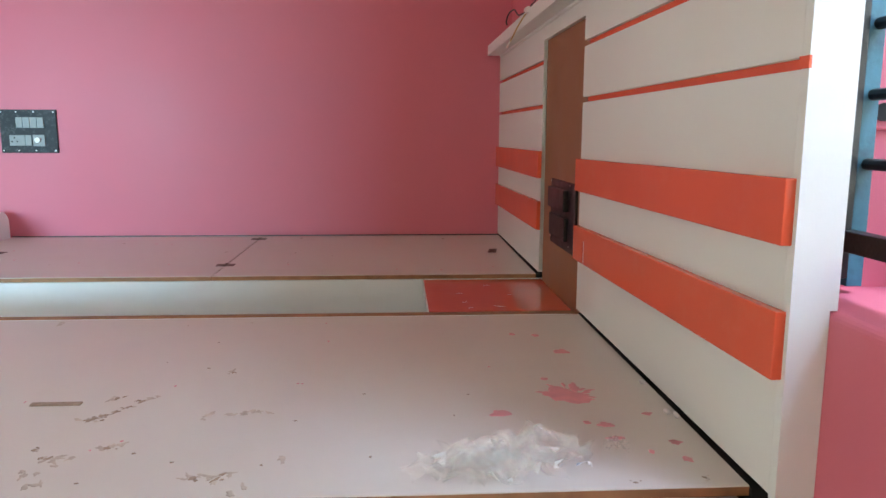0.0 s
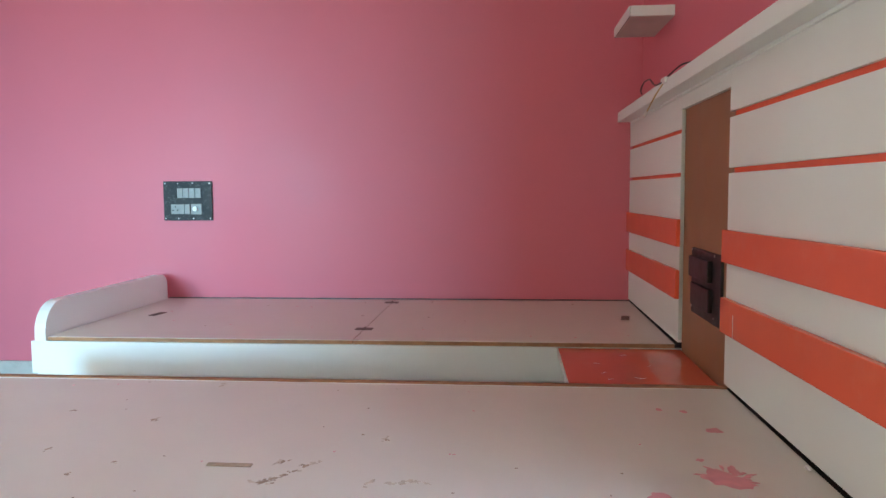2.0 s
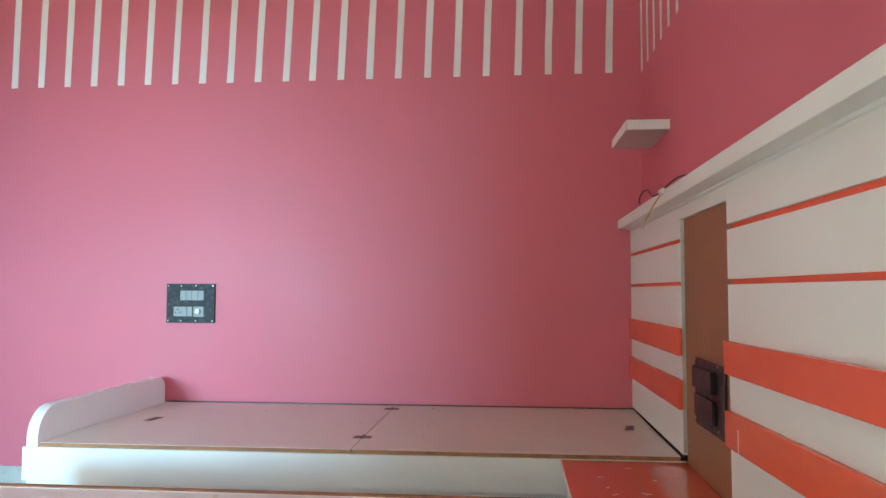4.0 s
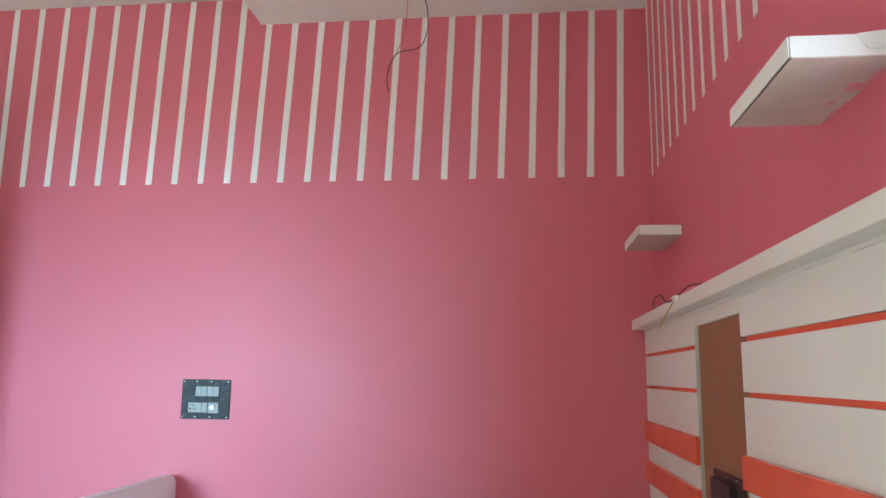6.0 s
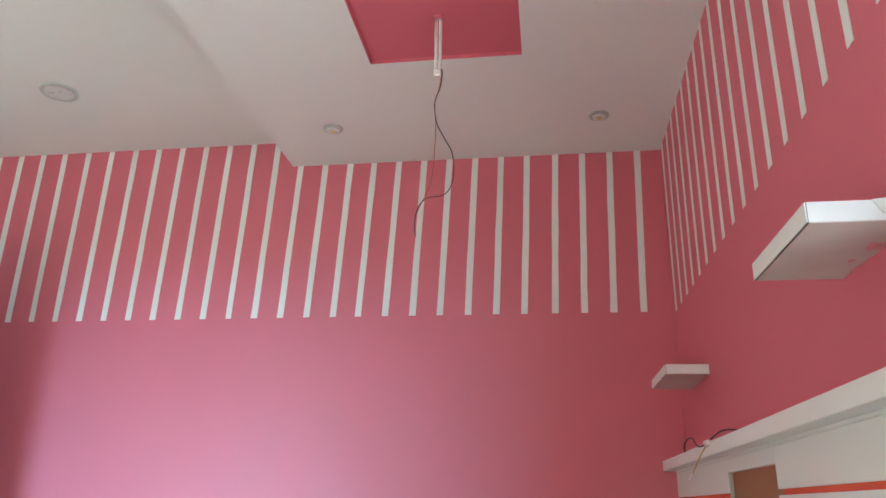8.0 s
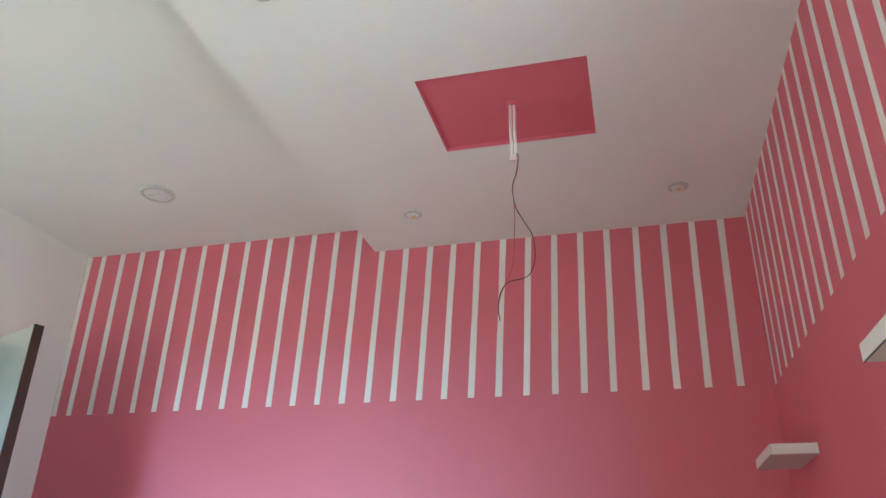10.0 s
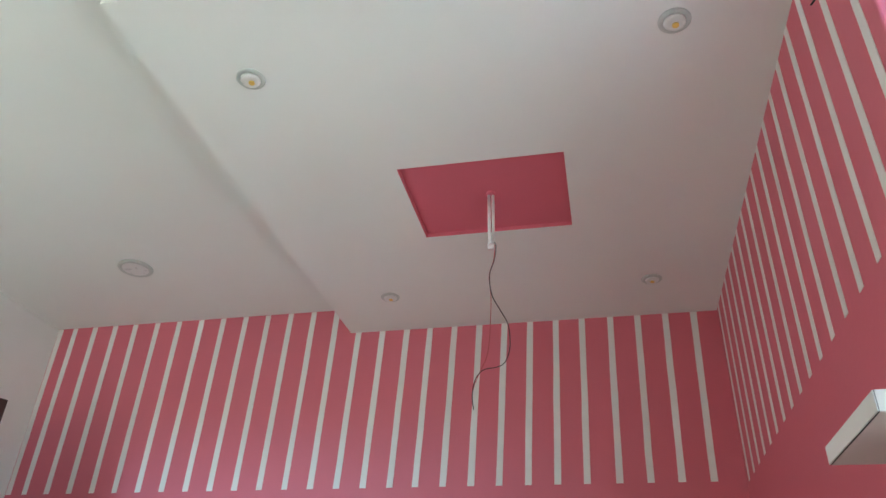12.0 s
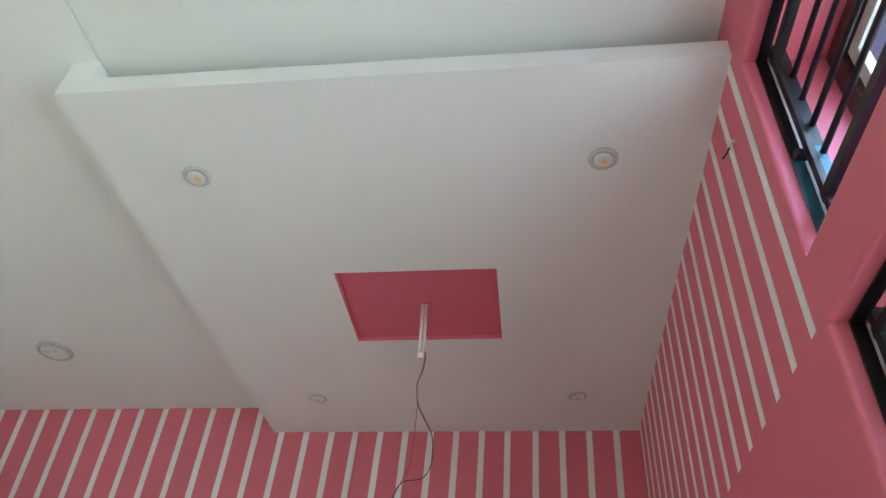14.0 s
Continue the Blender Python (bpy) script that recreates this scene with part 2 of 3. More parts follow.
DY0, DY1 = -1.21, -0.54
bm = bmesh.new()
box(bm, XL - 0.2, XL, DY1, 0.0, -0.1, SLAB + 0.1)
box(bm, XL - 0.2, XL, YF, DY0, -0.1, SLAB + 0.1)
box(bm, XL - 0.2, XL, DY0, DY1, 2.03, SLAB + 0.1)
wall_left = solid("wall_left", bm, WHITE_WALL, "white painted plaster wall with a doorway", "wall", kind="structure")
BX0, BX1 = -3.35, -2.18  # wide window opening in the unseen front wall, sized to shape indoor light
bm = bmesh.new()
for x0, x1, z0, z1 in ((XL - 0.2, BX0, -0.1, SLAB + 0.1), (BX1, 0.25, -0.1, SLAB + 0.1), (BX0, BX1, 1.38, SLAB + 0.1), (BX0, BX1, -0.1, 0.35)):
    box(bm, x0, x1, YF - 0.2, YF, z0, z1)
wall_front = solid("wall_front", bm, WHITE_WALL, "plain white unseen wall with a wide window opening sized to shape light", "wall", kind="structure")
# unseen pale slab added to reflect sun up through the front opening
bounce_slab = solid("balcony_floor", B(XL - 1.0, 1.2, YF - 1.9, YF - 0.2, -0.15, -0.02), FLOOR, "unseen pale tiled slab added outside to bounce sun into the room", "floor", kind="structure")
ground = solid("ground", B(-60, 60, -60, 60, -3.4, -3.2), SKIRT, "pale open ground below the house", "ground", kind="structure")

bm = bmesh.new()  # small room behind the doorway
box(bm, XL - 1.3, XL - 0.2, DY1 + 0.25, DY1 + 0.35, -0.1, 2.5)
box(bm, XL - 1.3, XL - 0.2, DY0 - 0.75, DY0 - 0.65, -0.1, 2.5)
box(bm, XL - 1.4, XL - 1.3, DY0 - 0.75, DY1 + 0.35, -0.1, 2.5)
box(bm, XL - 1.4, XL - 0.2, DY0 - 0.75, DY1 + 0.35, 2.5, 2.6)
box(bm, XL - 1.4, XL - 0.2, DY0 - 0.75, DY1 + 0.35, -0.1, 0.0)
wall_beyond = solid("wall_beyond", bm, WHITE_WALL, "plain white walls of the small room behind the door", "wall", kind="structure")

# slab, soffit over the left side and the lowered tray
ceiling = solid("ceiling", B(XL - 0.2, 0.25, YF - 0.2, 0.2, SLAB, SLAB + 0.1), CEILING, "white painted ceiling slab", "ceiling", kind="structure")
soffit = solid("ceiling_soffit", box(bmesh.new(), XL, -1.652, YF, 0.0, SOFFIT, SLAB, 0.004), CEILING, "white gypsum soffit along the side of the room", "ceiling", kind="structure")
RX0, RX1, RY0, RY1 = -1.156, -0.594, -1.262, -0.818
bm = bmesh.new()
TF = -2.086
for x0, x1, y0, y1 in ((TX, RX0, TF, 0.0), (RX1, 0.03, TF, 0.0), (RX0, RX1, TF, RY0), (RX0, RX1, RY1, 0.0)):
    box(bm, x0, x1, y0, y1, TRAY, TRAY + 0.058)
box(bm, TX, 0.03, -1.65, 0.0, TRAY + 0.058, SLAB)
box(bm, TX + 0.004, -1.652, TF + 0.0005, -1.65, TRAY + 0.055, SOFFIT + 0.001)
tray = solid("ceiling_tray", bm, CEILING, "white lowered gypsum tray with an open cove", "ceiling", kind="structure")
bm = B(RX0, RX1, RY0, RY1, TRAY + 0.016, TRAY + 0.056)
for x0, x1, y0, y1 in ((RX0, RX0 + 0.003, RY0, RY1), (RX1 - 0.003, RX1, RY0, RY1), (RX0, RX1, RY0, RY0 + 0.003), (RX0, RX1, RY1 - 0.003, RY1)):
    box(bm, x0, x1, y0, y1, TRAY + 0.001, TRAY + 0.016)
recess = solid("ceiling_recess", bm, PINK, "square pink painted recess in the ceiling tray", "ceiling recess", kind="structure")


def stripe_mesh(width, z0, z1, along, seed, lean=0.0):
    """A band of paint with edges that waver a little; along: 'x' on the back wall, 'y' on the right wall."""
    rnd = random.Random(seed)
    bm = bmesh.new()
    n = 7
    left, right = [], []
    for i in range(n):
        z = z0 + (z1 - z0) * i / (n - 1)
        s0 = lean * i / (n - 1)
        a = s0 - width / 2 + rnd.uniform(-0.0012, 0.0012)
        b = s0 + width / 2 + rnd.uniform(-0.0012, 0.0012)
        for s, u in ((left, a), (right, b)):
            s.append([bm.verts.new((u, -d, z) if along == 'x' else (-d, u, z)) for d in (0.0, 0.0016)])
    for i in range(n - 1):
        bm.faces.new((left[i][1], right[i][1], right[i + 1][1], left[i + 1][1]))
        bm.faces.new((left[i][0], left[i][1], left[i + 1][1], left[i + 1][0]))
        bm.faces.new((right[i][1], right[i][0], right[i + 1][0], right[i + 1][1]))
    bm.faces.new((left[0][0], right[0][0], right[0][1], left[0][1]))
    return bm


SB = 1.815
for i in range(28):
    x = -0.124 - 0.1236 * i
    top = TRAY if x > TX else SOFFIT
    if i == 27:
        x = XL + 0.017
    elif 4 <= i <= 10:
        x -= 0.008
    lean = float(np.interp(i, (0, 3, 6, 10, 14, 17, 20, 23), (0.021, 0.022, 0.030, 0.038, 0.035, 0.028, 0.020, 0.0)))
    ob = part("stripe", stripe_mesh(0.0285, SB, top - 0.0005, 'x', i, lean), STRIPE, wall_back)
    ob.location.x = x
for i in range(17):
    ob = part("stripe", stripe_mesh(0.0285, SB - 0.012, TRAY - 0.0005, 'y', 50 + i), STRIPE, wall_right)
    ob.location.y = -2.047 + 0.1242 * i

bm = B(XL, XL + 0.012, DY1, -0.001, 0.0, 0.10)
box(bm, XL, 0.0, -0.012, 0.0, 0.0, 0.165, 0.002)
baseboard = solid("baseboard", bm, SKIRT, "grey veined marble skirting along the wall", "skirting", kind="structure")

# ---- headboard panelling ----
PF = -0.045
headboard = thing("headboard", (-0.02, -1.1, 0.0), "white laminate headboard panelling with orange bands and grooves", "headboard")


def panel_boards(y0, y1, face):
    """White boards with orange grooves between them."""
    for z0, z1 in ((0.458, 0.936), (0.948, 1.059), (1.072, 1.173)):
        part("board", B(face, -0.014, y0, y1, z0, z1, 0.001), LAMINATE, headboard)
    for z0, z1 in ((0.936, 0.948), (1.059, 1.072)):
        part("groove", B(face + 0.008, -0.014, y0 + 0.016, y1 - 0.016, z0, z1), ORANGE, headboard, "orange laminate groove strip")
        for a in (y0, y1 - 0.016):
            part("groove_end", B(face + 0.012, -0.014, a, a + 0.016, z0, z1), PLY_EDGE, headboard, "dark brown end cap of the groove")


panel_boards(-2.220, -1.318, PF)
panel_boards(-0.862, 0.0, PF)
part("board", B(PF, -0.014, -1.318, -0.862, 1.126, 1.173, 0.001), LAMINATE, headboard)
part("bare_strip", B(-0.034, -0.0145, -1.3175, -0.8667, 0.0, 1.1255), PLY, headboard, "brown bare ply strip between the panels")
part("backing_panel", B(-0.014, -0.001, -2.220, 0.0, 0.0, 1.168), PLY, headboard)
part("panel_edge", B(PF + 0.001, -0.0345, -0.866, -0.8625, 0.466, 1.125), GREY_PLASTIC, headboard)
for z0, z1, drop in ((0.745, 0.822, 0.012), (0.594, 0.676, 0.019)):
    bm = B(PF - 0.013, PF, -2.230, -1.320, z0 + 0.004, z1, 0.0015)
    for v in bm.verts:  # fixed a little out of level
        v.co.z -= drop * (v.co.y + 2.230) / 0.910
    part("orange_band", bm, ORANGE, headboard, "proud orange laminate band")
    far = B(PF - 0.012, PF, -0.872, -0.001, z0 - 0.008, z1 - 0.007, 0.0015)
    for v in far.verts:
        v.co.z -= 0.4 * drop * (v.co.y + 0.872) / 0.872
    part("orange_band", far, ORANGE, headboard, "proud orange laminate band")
part("seam", B(PF + 0.0008, -0.001, -2.2220, -2.2202, 0.0, 1.168), GAP, headboard, "dark seam at the end board")
end_bm = B(PF - 0.001, -0.0005, -2.237, -2.2222, 0.0, 0.678, 0.0)
box(end_bm, PF - 0.001, 0.008, -2.237, -2.2222, 0.678, 1.168, 0.0)
part("end_board", end_bm, LAMINATE, headboard, "white laminate end board")
part("end_groove", B(PF - 0.0025, PF - 0.001, -2.2384, -2.219, 0.936, 0.949), ORANGE, headboard)
part("end_groove", B(PF - 0.0015, PF + 0.0005, -2.2385, -2.2365, 0.936, 0.949), ORANGE, headboard)
ledge = B(-0.095, 0.0, -2.243, -0.001, 1.168, 1.206, 0.0015)
for v in ledge.verts:  # it rises a little towards its near end
    v.co.z -= 0.0025 * v.co.y
part("ledge", ledge, LAMINATE, headboard, "projecting white laminate ledge")
moulding = B(-0.050, -0.001, -2.2375, -0.02, 1.160, 1.169, 0.002)
for v in moulding.verts:
    v.co.z -= 0.0025 * v.co.y
part("ledge_moulding", moulding, LAMINATE, headboard)

# ---- beds ----
BZ = 0.45


def lid(name, x0, x1, y0, y1, parent):
    """A storage lid of laminated ply with a bare ply edge at the front and back."""
    p = part(name, B(x0, x1, y0, y1, BZ - 0.0015, BZ), BED_TOP, parent)
    part("ply_edge", B(x0, x1, y0, y1, BZ - 0.013, BZ - 0.0015), PLY_EDGE, p, "bare brown ply edge")
    return p


def hinge(x, y, turn, parent):
    """A small steel hinge with two leaves and a knuckle."""
    bm = bmesh.new()
    box(bm, -0.028, -0.003, -0.018, 0.018, 0.0, 0.0018, 0.0006)
    box(bm, 0.003, 0.028, -0.018, 0.018, 0.0, 0.0018, 0.0006)
    tube(bm, [(0, -0.02, 0.002), (0, 0.02, 0.002)], 0.0035)
    for sx in (-0.018, 0.018):
        for sy in (-0.010, 0.010):
            lathe(bm, (sx, sy, 0.0016), [(0.003, 0), (0.0025, 0.001), (0.001, 0.0012)], 8)
    bm.transform(pose(x, y, BZ, 0, 0, turn))
    return part("hinge", bm, TARNISH, parent, "tarnished steel hinge")


def pull(x, y, turn, parent):
    """An inset lid pull: a plate with a cup in it."""
    bm = bmesh.new()
    box(bm, -0.038, 0.038, -0.014, 0.014, 0.0, 0.002, 0.0008)
    box(bm, -0.020, 0.020, -0.008, 0.008, 0.002, 0.004, 0.0008)
    bm.transform(pose(x, y, BZ, 0, 0, turn))
    return part("lid_pull", bm, TARNISH, parent, "scratched steel lid pull")


bed_far = thing("bed", (-1.0, -0.42, 0.0), "white laminate box bed with hinged storage lids along the wall", "bed", "pair of box beds")
FY = -0.85
lid("storage_lid", -1.980, -1.0015, FY + 0.004, -0.012, bed_far)
lid("storage_lid", -0.9985, -0.044, FY + 0.004, -0.012, bed_far)
# near-black strip puts the far gap's shade into colour
part("gap_shade", B(-0.0435, -0.0143, FY + 0.006, -0.013, BZ - 0.013, BZ - 0.002), GAP, bed_far, "black strip painting the shade of the open gap under the panel")
part("front_board", B(-2.030, -0.032, FY - 0.006, FY + 0.0015, 0.335, BZ - 0.013, 0.001), LAMINATE, bed_far, "white laminate front board")
part("carcass", B(-2.018, -0.0148, FY + 0.002, -0.014, 0.0, BZ - 0.0135), LAMINATE, bed_far)
# dark strip just proud of the lids paints the wall gap's shade
part("wall_gap_shade", B(-1.98, -0.019, -0.0118, -0.0005, 0.40, BZ + 0.0035), DARK_WOOD, bed_far, "dark brown strip painted as the shade of the gap at the wall")
hinge(-1.0, -0.668, 0, bed_far)
hinge(-1.0, -0.100, 0, bed_far)
pull(-0.120, -0.418, 80, bed_far)
pull(-1.83, -0.418, 80, bed_far)


def foot_board(parent, x0, x1, y0, y1, top):
    """An upright end board with both upper corners rounded."""
    bm = bmesh.new()
    r1, r2 = 0.095, 0.05
    prof = [(y0, BZ - 0.05), (y0, top - r1)]
    prof += [(y0 + r1 - r1 * math.cos(a), top - r1 + r1 * math.sin(a)) for a in [math.pi / 2 * k / 10 for k in range(1, 11)]]
    prof += [(y1 - r2 + r2 * math.sin(a), top - r2 + r2 * math.cos(a)) for a in [math.pi / 2 * k / 8 for k in range(0, 9)]]
    prof += [(y1, BZ - 0.05)]
    a = [bm.verts.new((x0, y, z)) for y, z in prof]
    b = [bm.verts.new((x1, y, z)) for y, z in prof]
    bm.faces.new(a)
    bm.faces.new(b[::-1])
    for i in range(len(prof)):
        j = (i + 1) % len(prof)
        bm.faces.new((a[i], b[i], b[j], a[j]))
    return part("foot_board", bm, LAMINATE, parent, "white foot board with rounded corners")


foot_board(bed_far, -2.018, -1.982, FY - 0.004, -0.02, 0.557)

bed_near = thing("bed", (-1.0, -1.75, 0.0), "white laminate box bed splashed with pink paint", "bed", "pair of box beds")
NY0, NY1 = -2.185, -1.318
lid("storage_lid", -1.95, -0.036, NY0, NY1 - 0.022, bed_near)
part("ply_lip", B(-1.95, -0.036, NY1 - 0.0215, NY1, BZ - 0.02, BZ + 0.003, 0.001), PLY_EDGE, bed_near, "bare brown ply lip along the back")
part("pale_line", B(-1.94, -0.05, NY1 - 0.0265, NY1 - 0.0218, BZ - 0.001, BZ + 0.0006), LAMINATE, bed_near, "pale narrow line beside the ply lip")
# near-black strip standing for the shade under the near panel
part("gap_shade", B(-0.0355, -0.0143, NY0 - 0.005, NY1 - 0.002, 0.38, BZ - 0.002), GAP, bed_near, "black strip painting the shade of the open gap under the panel")
part("front_board", B(-1.95, -0.046, NY0 + 0.003, NY0 + 0.02, 0.0, BZ - 0.0185), LAMINATE, bed_near)
part("back_board", B(-1.95, -0.046, NY1 - 0.02, NY1 - 0.003, 0.0, BZ - 0.0185), LAMINATE, bed_near)
part("end_board", B(-1.95, -1.93, NY0 + 0.02, NY1 - 0.02, 0.0, BZ - 0.0185), LAMINATE, bed_near)
# coloured near-black so that it carries the shade behind the gap
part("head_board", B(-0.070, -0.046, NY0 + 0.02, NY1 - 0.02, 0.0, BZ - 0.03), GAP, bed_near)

# ---- bedside unit between the beds ----
bedside = thing("bedside_table", (-0.2, -1.08, 0.0), "low bedside unit with a glossy orange laminate top", "bedside table")
part("top", B(-0.382, -0.030, -1.316, -0.858, 0.420, 0.436, 0.001), ORANGE_GLOSS, bedside, "glossy orange laminate top")
part("body", B(-0.366, -0.030, -1.310, -0.864, 0.0, 0.420), LAMINATE, bedside)
part("edge_strip", B(-0.385, -0.382, -1.316, -0.858, 0.418, 0.437), LAMINATE, bedside)


def shelf(y0, y1, z0, label, out=0.142):
    s = thing("wall_shelf", (-0.07, (y0 + y1) / 2, z0), label, "shelf", "small wall shelves")
    part("board", B(-out, -0.001, y0, y1, z0 + 0.0015, z0 + 0.034, 0.001), LAMINATE, s)
    part("underside", B(-out + 0.0015, -0.001, y0 + 0.001, y1 - 0.001, z0, z0 + 0.0015), UNDERSIDE, s, "darker brownish layer underneath")
    part("front_edge", B(-out - 0.0030, -out - 0.0004, y0, y1, z0 + 0.001, z0 + 0.033, 0.0006), LAMINATE, s)
    part("seam", B(-out - 0.0007, -out + 0.0001, y0 - 0.0003, y0 + 0.0003, z0 + 0.001, z0 + 0.033), GAP, s, "dark open seam at the corner")
    part("seam", B(-out - 0.0006, -out + 0.0002, y0 + 0.002, y1, z0 - 0.0002, z0 + 0.0012), GAP, s, "dark seam under the front edge")
    return s


shelf(-0.557, -0.222, 1.456, "small white laminate shelf on the pink wall")
shelf_near = shelf(-2.028, -1.730, 1.430, "small white laminate shelf with torn film and pink paint smears", 0.155)

# scratches through the orange laminate
part("scratch", B(PF - 0.0135, PF - 0.0128, -1.4165, -1.4150, 0.582, 0.632), STRIPE, headboard, "pale scratch through the laminate")
nick = random.Random(3)
for k in range(7):
    x, y, a = nick.uniform(-0.34, -0.12), nick.uniform(-1.22, -0.90), nick.uniform(-40, 40)
    bm = B(-nick.uniform(0.004, 0.018), 0.004, -0.0007, 0.0007, 0.0, 0.0003)
    bm.transform(pose(x, y, 0.436, 0, 0, a))
    part("scratch", bm, STRIPE, bedside, "pale scratch through the laminate")

# ---- floor tiles ----
tile = mesh_of("tile", box(bmesh.new(), 0.0, 0.597, 0.0, 0.597, -0.008, 0.0, 0.0012), FLOOR)
for i in range(6):
    for j in range(8):
        ob = new("tile", tile)
        ob.parent = floor
        x, y = XL + 0.6 * i, -0.6 * (j + 1)
        ob.location = (x, y, 0.0)
        if x + 0.6 > 0.02:
            ob.scale.x = (0.0 - x) / 0.6
        if y < YF:
            ob.scale.y = (y + 0.6 - YF) / 0.6
            ob.location.y = YF


# ---- windows in the right wall ----
def grille(z0, z1, rail, bars, label):
    """An iron window grille: jamb straps, two uprights and level round bars."""
    g = thing("window_grille", (0.07, -2.15, z0), label, "window grille", "iron window grilles")
    split = z0 + (0.42 if z1 > 2 else 0.52) * (z1 - z0)
    part("jamb_strap", B(0.032, 0.056, -2.122, -2.1155, split, z1, 0.001), BLACK_IRON, g)
    part("jamb_strap", B(0.032, 0.056, -2.122, -2.1155, z0, split, 0.001), TEAL, g, "teal primer left bare on the iron strap")
    part("filler_bead", B(0.0562, 0.0720, -2.1185, -2.1155, z0, z1 - 0.006, 0.001), STRIPE, g, "white filler bead along the strap")
    part("head_strap", B(0.032, 0.056, WIN_Y0 + 0.002, -2.1225, z1 - 0.0065, z1 - 0.0005, 0.001), BLACK_IRON, g)
    part("bracket", B(0.036, 0.060, -2.142, -2.122, split - 0.008, split + 0.010, 0.002), BLACK_IRON, g)
    part("upright", B(0.052, 0.066, -2.160, -2.140, z0 + 0.02, z1, 0.0015), BLACK_IRON, g)
    part("rear_upright", B(0.0665, 0.086, -2.158, -2.140, split, z1, 0.001), BLACK_IRON, g)
    part("rear_upright", B(0.0665, 0.086, -2.158, -2.138, z0 + 0.01, split, 0.001), TEAL, g, "teal primer left bare on the iron upright")
    part("upright", B(0.052, 0.066, WIN_Y0 + 0.02, WIN_Y0 + 0.045, z0 + 0.02, z1, 0.0015), BLACK_IRON, g)
    part("upright", B(0.052, 0.066, -2.80, -2.775, z0 + 0.02, z1, 0.0015), BLACK_IRON, g)
    part("bottom_rail", B(0.052, 0.072, WIN_Y0 + 0.02, -2.136, rail, rail + 0.025, 0.002), BLACK_IRON, g)
    part("top_rail", B(0.052, 0.072, WIN_Y0 + 0.02, -2.136, z1 - 0.05, z1 - 0.028, 0.002), BLACK_IRON, g)
    for z in bars:
        part("bar", tube(bmesh.new(), [(0.078, WIN_Y0 + 0.02, z), (0.078, -2.145, z)], 0.0068), BLACK_IRON, g, smooth=True)
    return g


grille(0.678, 1.787, 0.732, [0.834 + 0.0795 * k for k in range(11)], "black iron grille with level bars in the low window")
grille(1.939, 2.502, 2.040, [2.156, 2.236, 2.316, 2.390], "black iron grille with level bars in the high window")


def casement(name, z0, z1):
    """A dark wooden frame with two pale sashes and glass, near the outer face of the wall."""
    w = thing(name, (0.19, (WIN_Y0 + WIN_Y1) / 2, z0), "dark brown wooden window frame with glazed pale sashes", "window", kind="structure")
    fx0, fx1 = 0.187, 0.245
    part("window_frame", B(fx0, fx1, WIN_Y1 - 0.055, WIN_Y1, z0, z1, 0.003), DARK_WOOD, w)
    part("window_frame", B(fx0, fx1, WIN_Y0, WIN_Y0 + 0.055, z0, z1, 0.003), DARK_WOOD, w)
    part("window_frame", B(fx0, fx1, WIN_Y0 + 0.055, WIN_Y1 - 0.055, z1 - 0.055, z1, 0.003), DARK_WOOD, w)
    part("window_frame", B(fx0, fx1, WIN_Y0 + 0.055, WIN_Y1 - 0.055, z0, z0 + 0.055, 0.003), DARK_WOOD, w)
    mid = (WIN_Y0 + WIN_Y1) / 2
    part("mullion", B(fx0, fx1, mid - 0.03, mid + 0.03, z0 + 0.055, z1 - 0.055, 0.003), DARK_WOOD, w)
    for a, b in ((WIN_Y0 + 0.06, mid - 0.034), (mid + 0.034, WIN_Y1 - 0.06)):
        bm = bmesh.new()
        c, d = z0 + 0.06, z1 - 0.06
        for y0, y1, q0, q1 in ((a, a + 0.035, c, d), (b - 0.035, b, c, d), (a + 0.035, b - 0.035, c, c + 0.035), (a + 0.035, b - 0.035, d - 0.035, d)):
            box(bm, 0.200, 0.225, y0, y1, q0, q1, 0.002)
        s = part("sash", bm, GREY_PLASTIC, w, "pale grey-green sash")
        p = part("pane", B(0.210, 0.214, a + 0.034, b - 0.034, c + 0.034, d - 0.034), GLASS, s, "clear glass pane")
        p.visible_shadow = False
    return w


casement("window_1", 0.677, 1.787)
casement("window_2", 1.939, 2.502)
pipe_stub = thing("pipe_outlet", (0.115, -2.116, 0.894), "pink painted wall outlet with a dark pipe hole", "pipe outlet")
bm = B(0.096, 0.136, -2.124, -2.1152, 0.874, 0.914, 0.003)
part("plate", bm, PINK, pipe_stub)
bm = bmesh.new()
tube(bm, [(0.115, -2.1275, 0.895), (0.115, -2.124, 0.895)], 0.011, 14)
part("hole", bm, GAP, pipe_stub)

# ---- doorway in the left wall with its open door ----
door_frame = thing("door_frame", (XL, (DY0 + DY1) / 2, 0.0), "dark brown wooden door frame in the white wall", "door frame", kind="structure")
for y0, y1, z0, z1 in ((DY0, DY0 + 0.04, 0.0, 2.03), (DY1 - 0.04, DY1, 0.0, 2.03), (DY0 + 0.04, DY1 - 0.04, 1.99, 2.03)):
    part("jamb", B(XL - 0.20, XL + 0.004, y0, y1, z0, z1, 0.002), DARK_WOOD, door_frame)

MIRROR = material("film_covered_gloss_panel", (0.60, 0.60, 0.53), 0.16, metal=0.3, vary=0.10, scale=2.5, bump=0.10, bump_scale=14)
door = thing("door_1", (XL, DY1, 0.0), "open door with a glossy film-covered face and dark edges", "door", kind="structure")
DW, DH = 0.625, 2.0
hinge_m = pose(XL + 0.004, DY1 - 0.002, 0.0, 0, 0, -22.5)
bm = B(0.0, DW - 0.001, -0.034, -0.002, 0.01, DH - 0.001)
bm.transform(hinge_m)
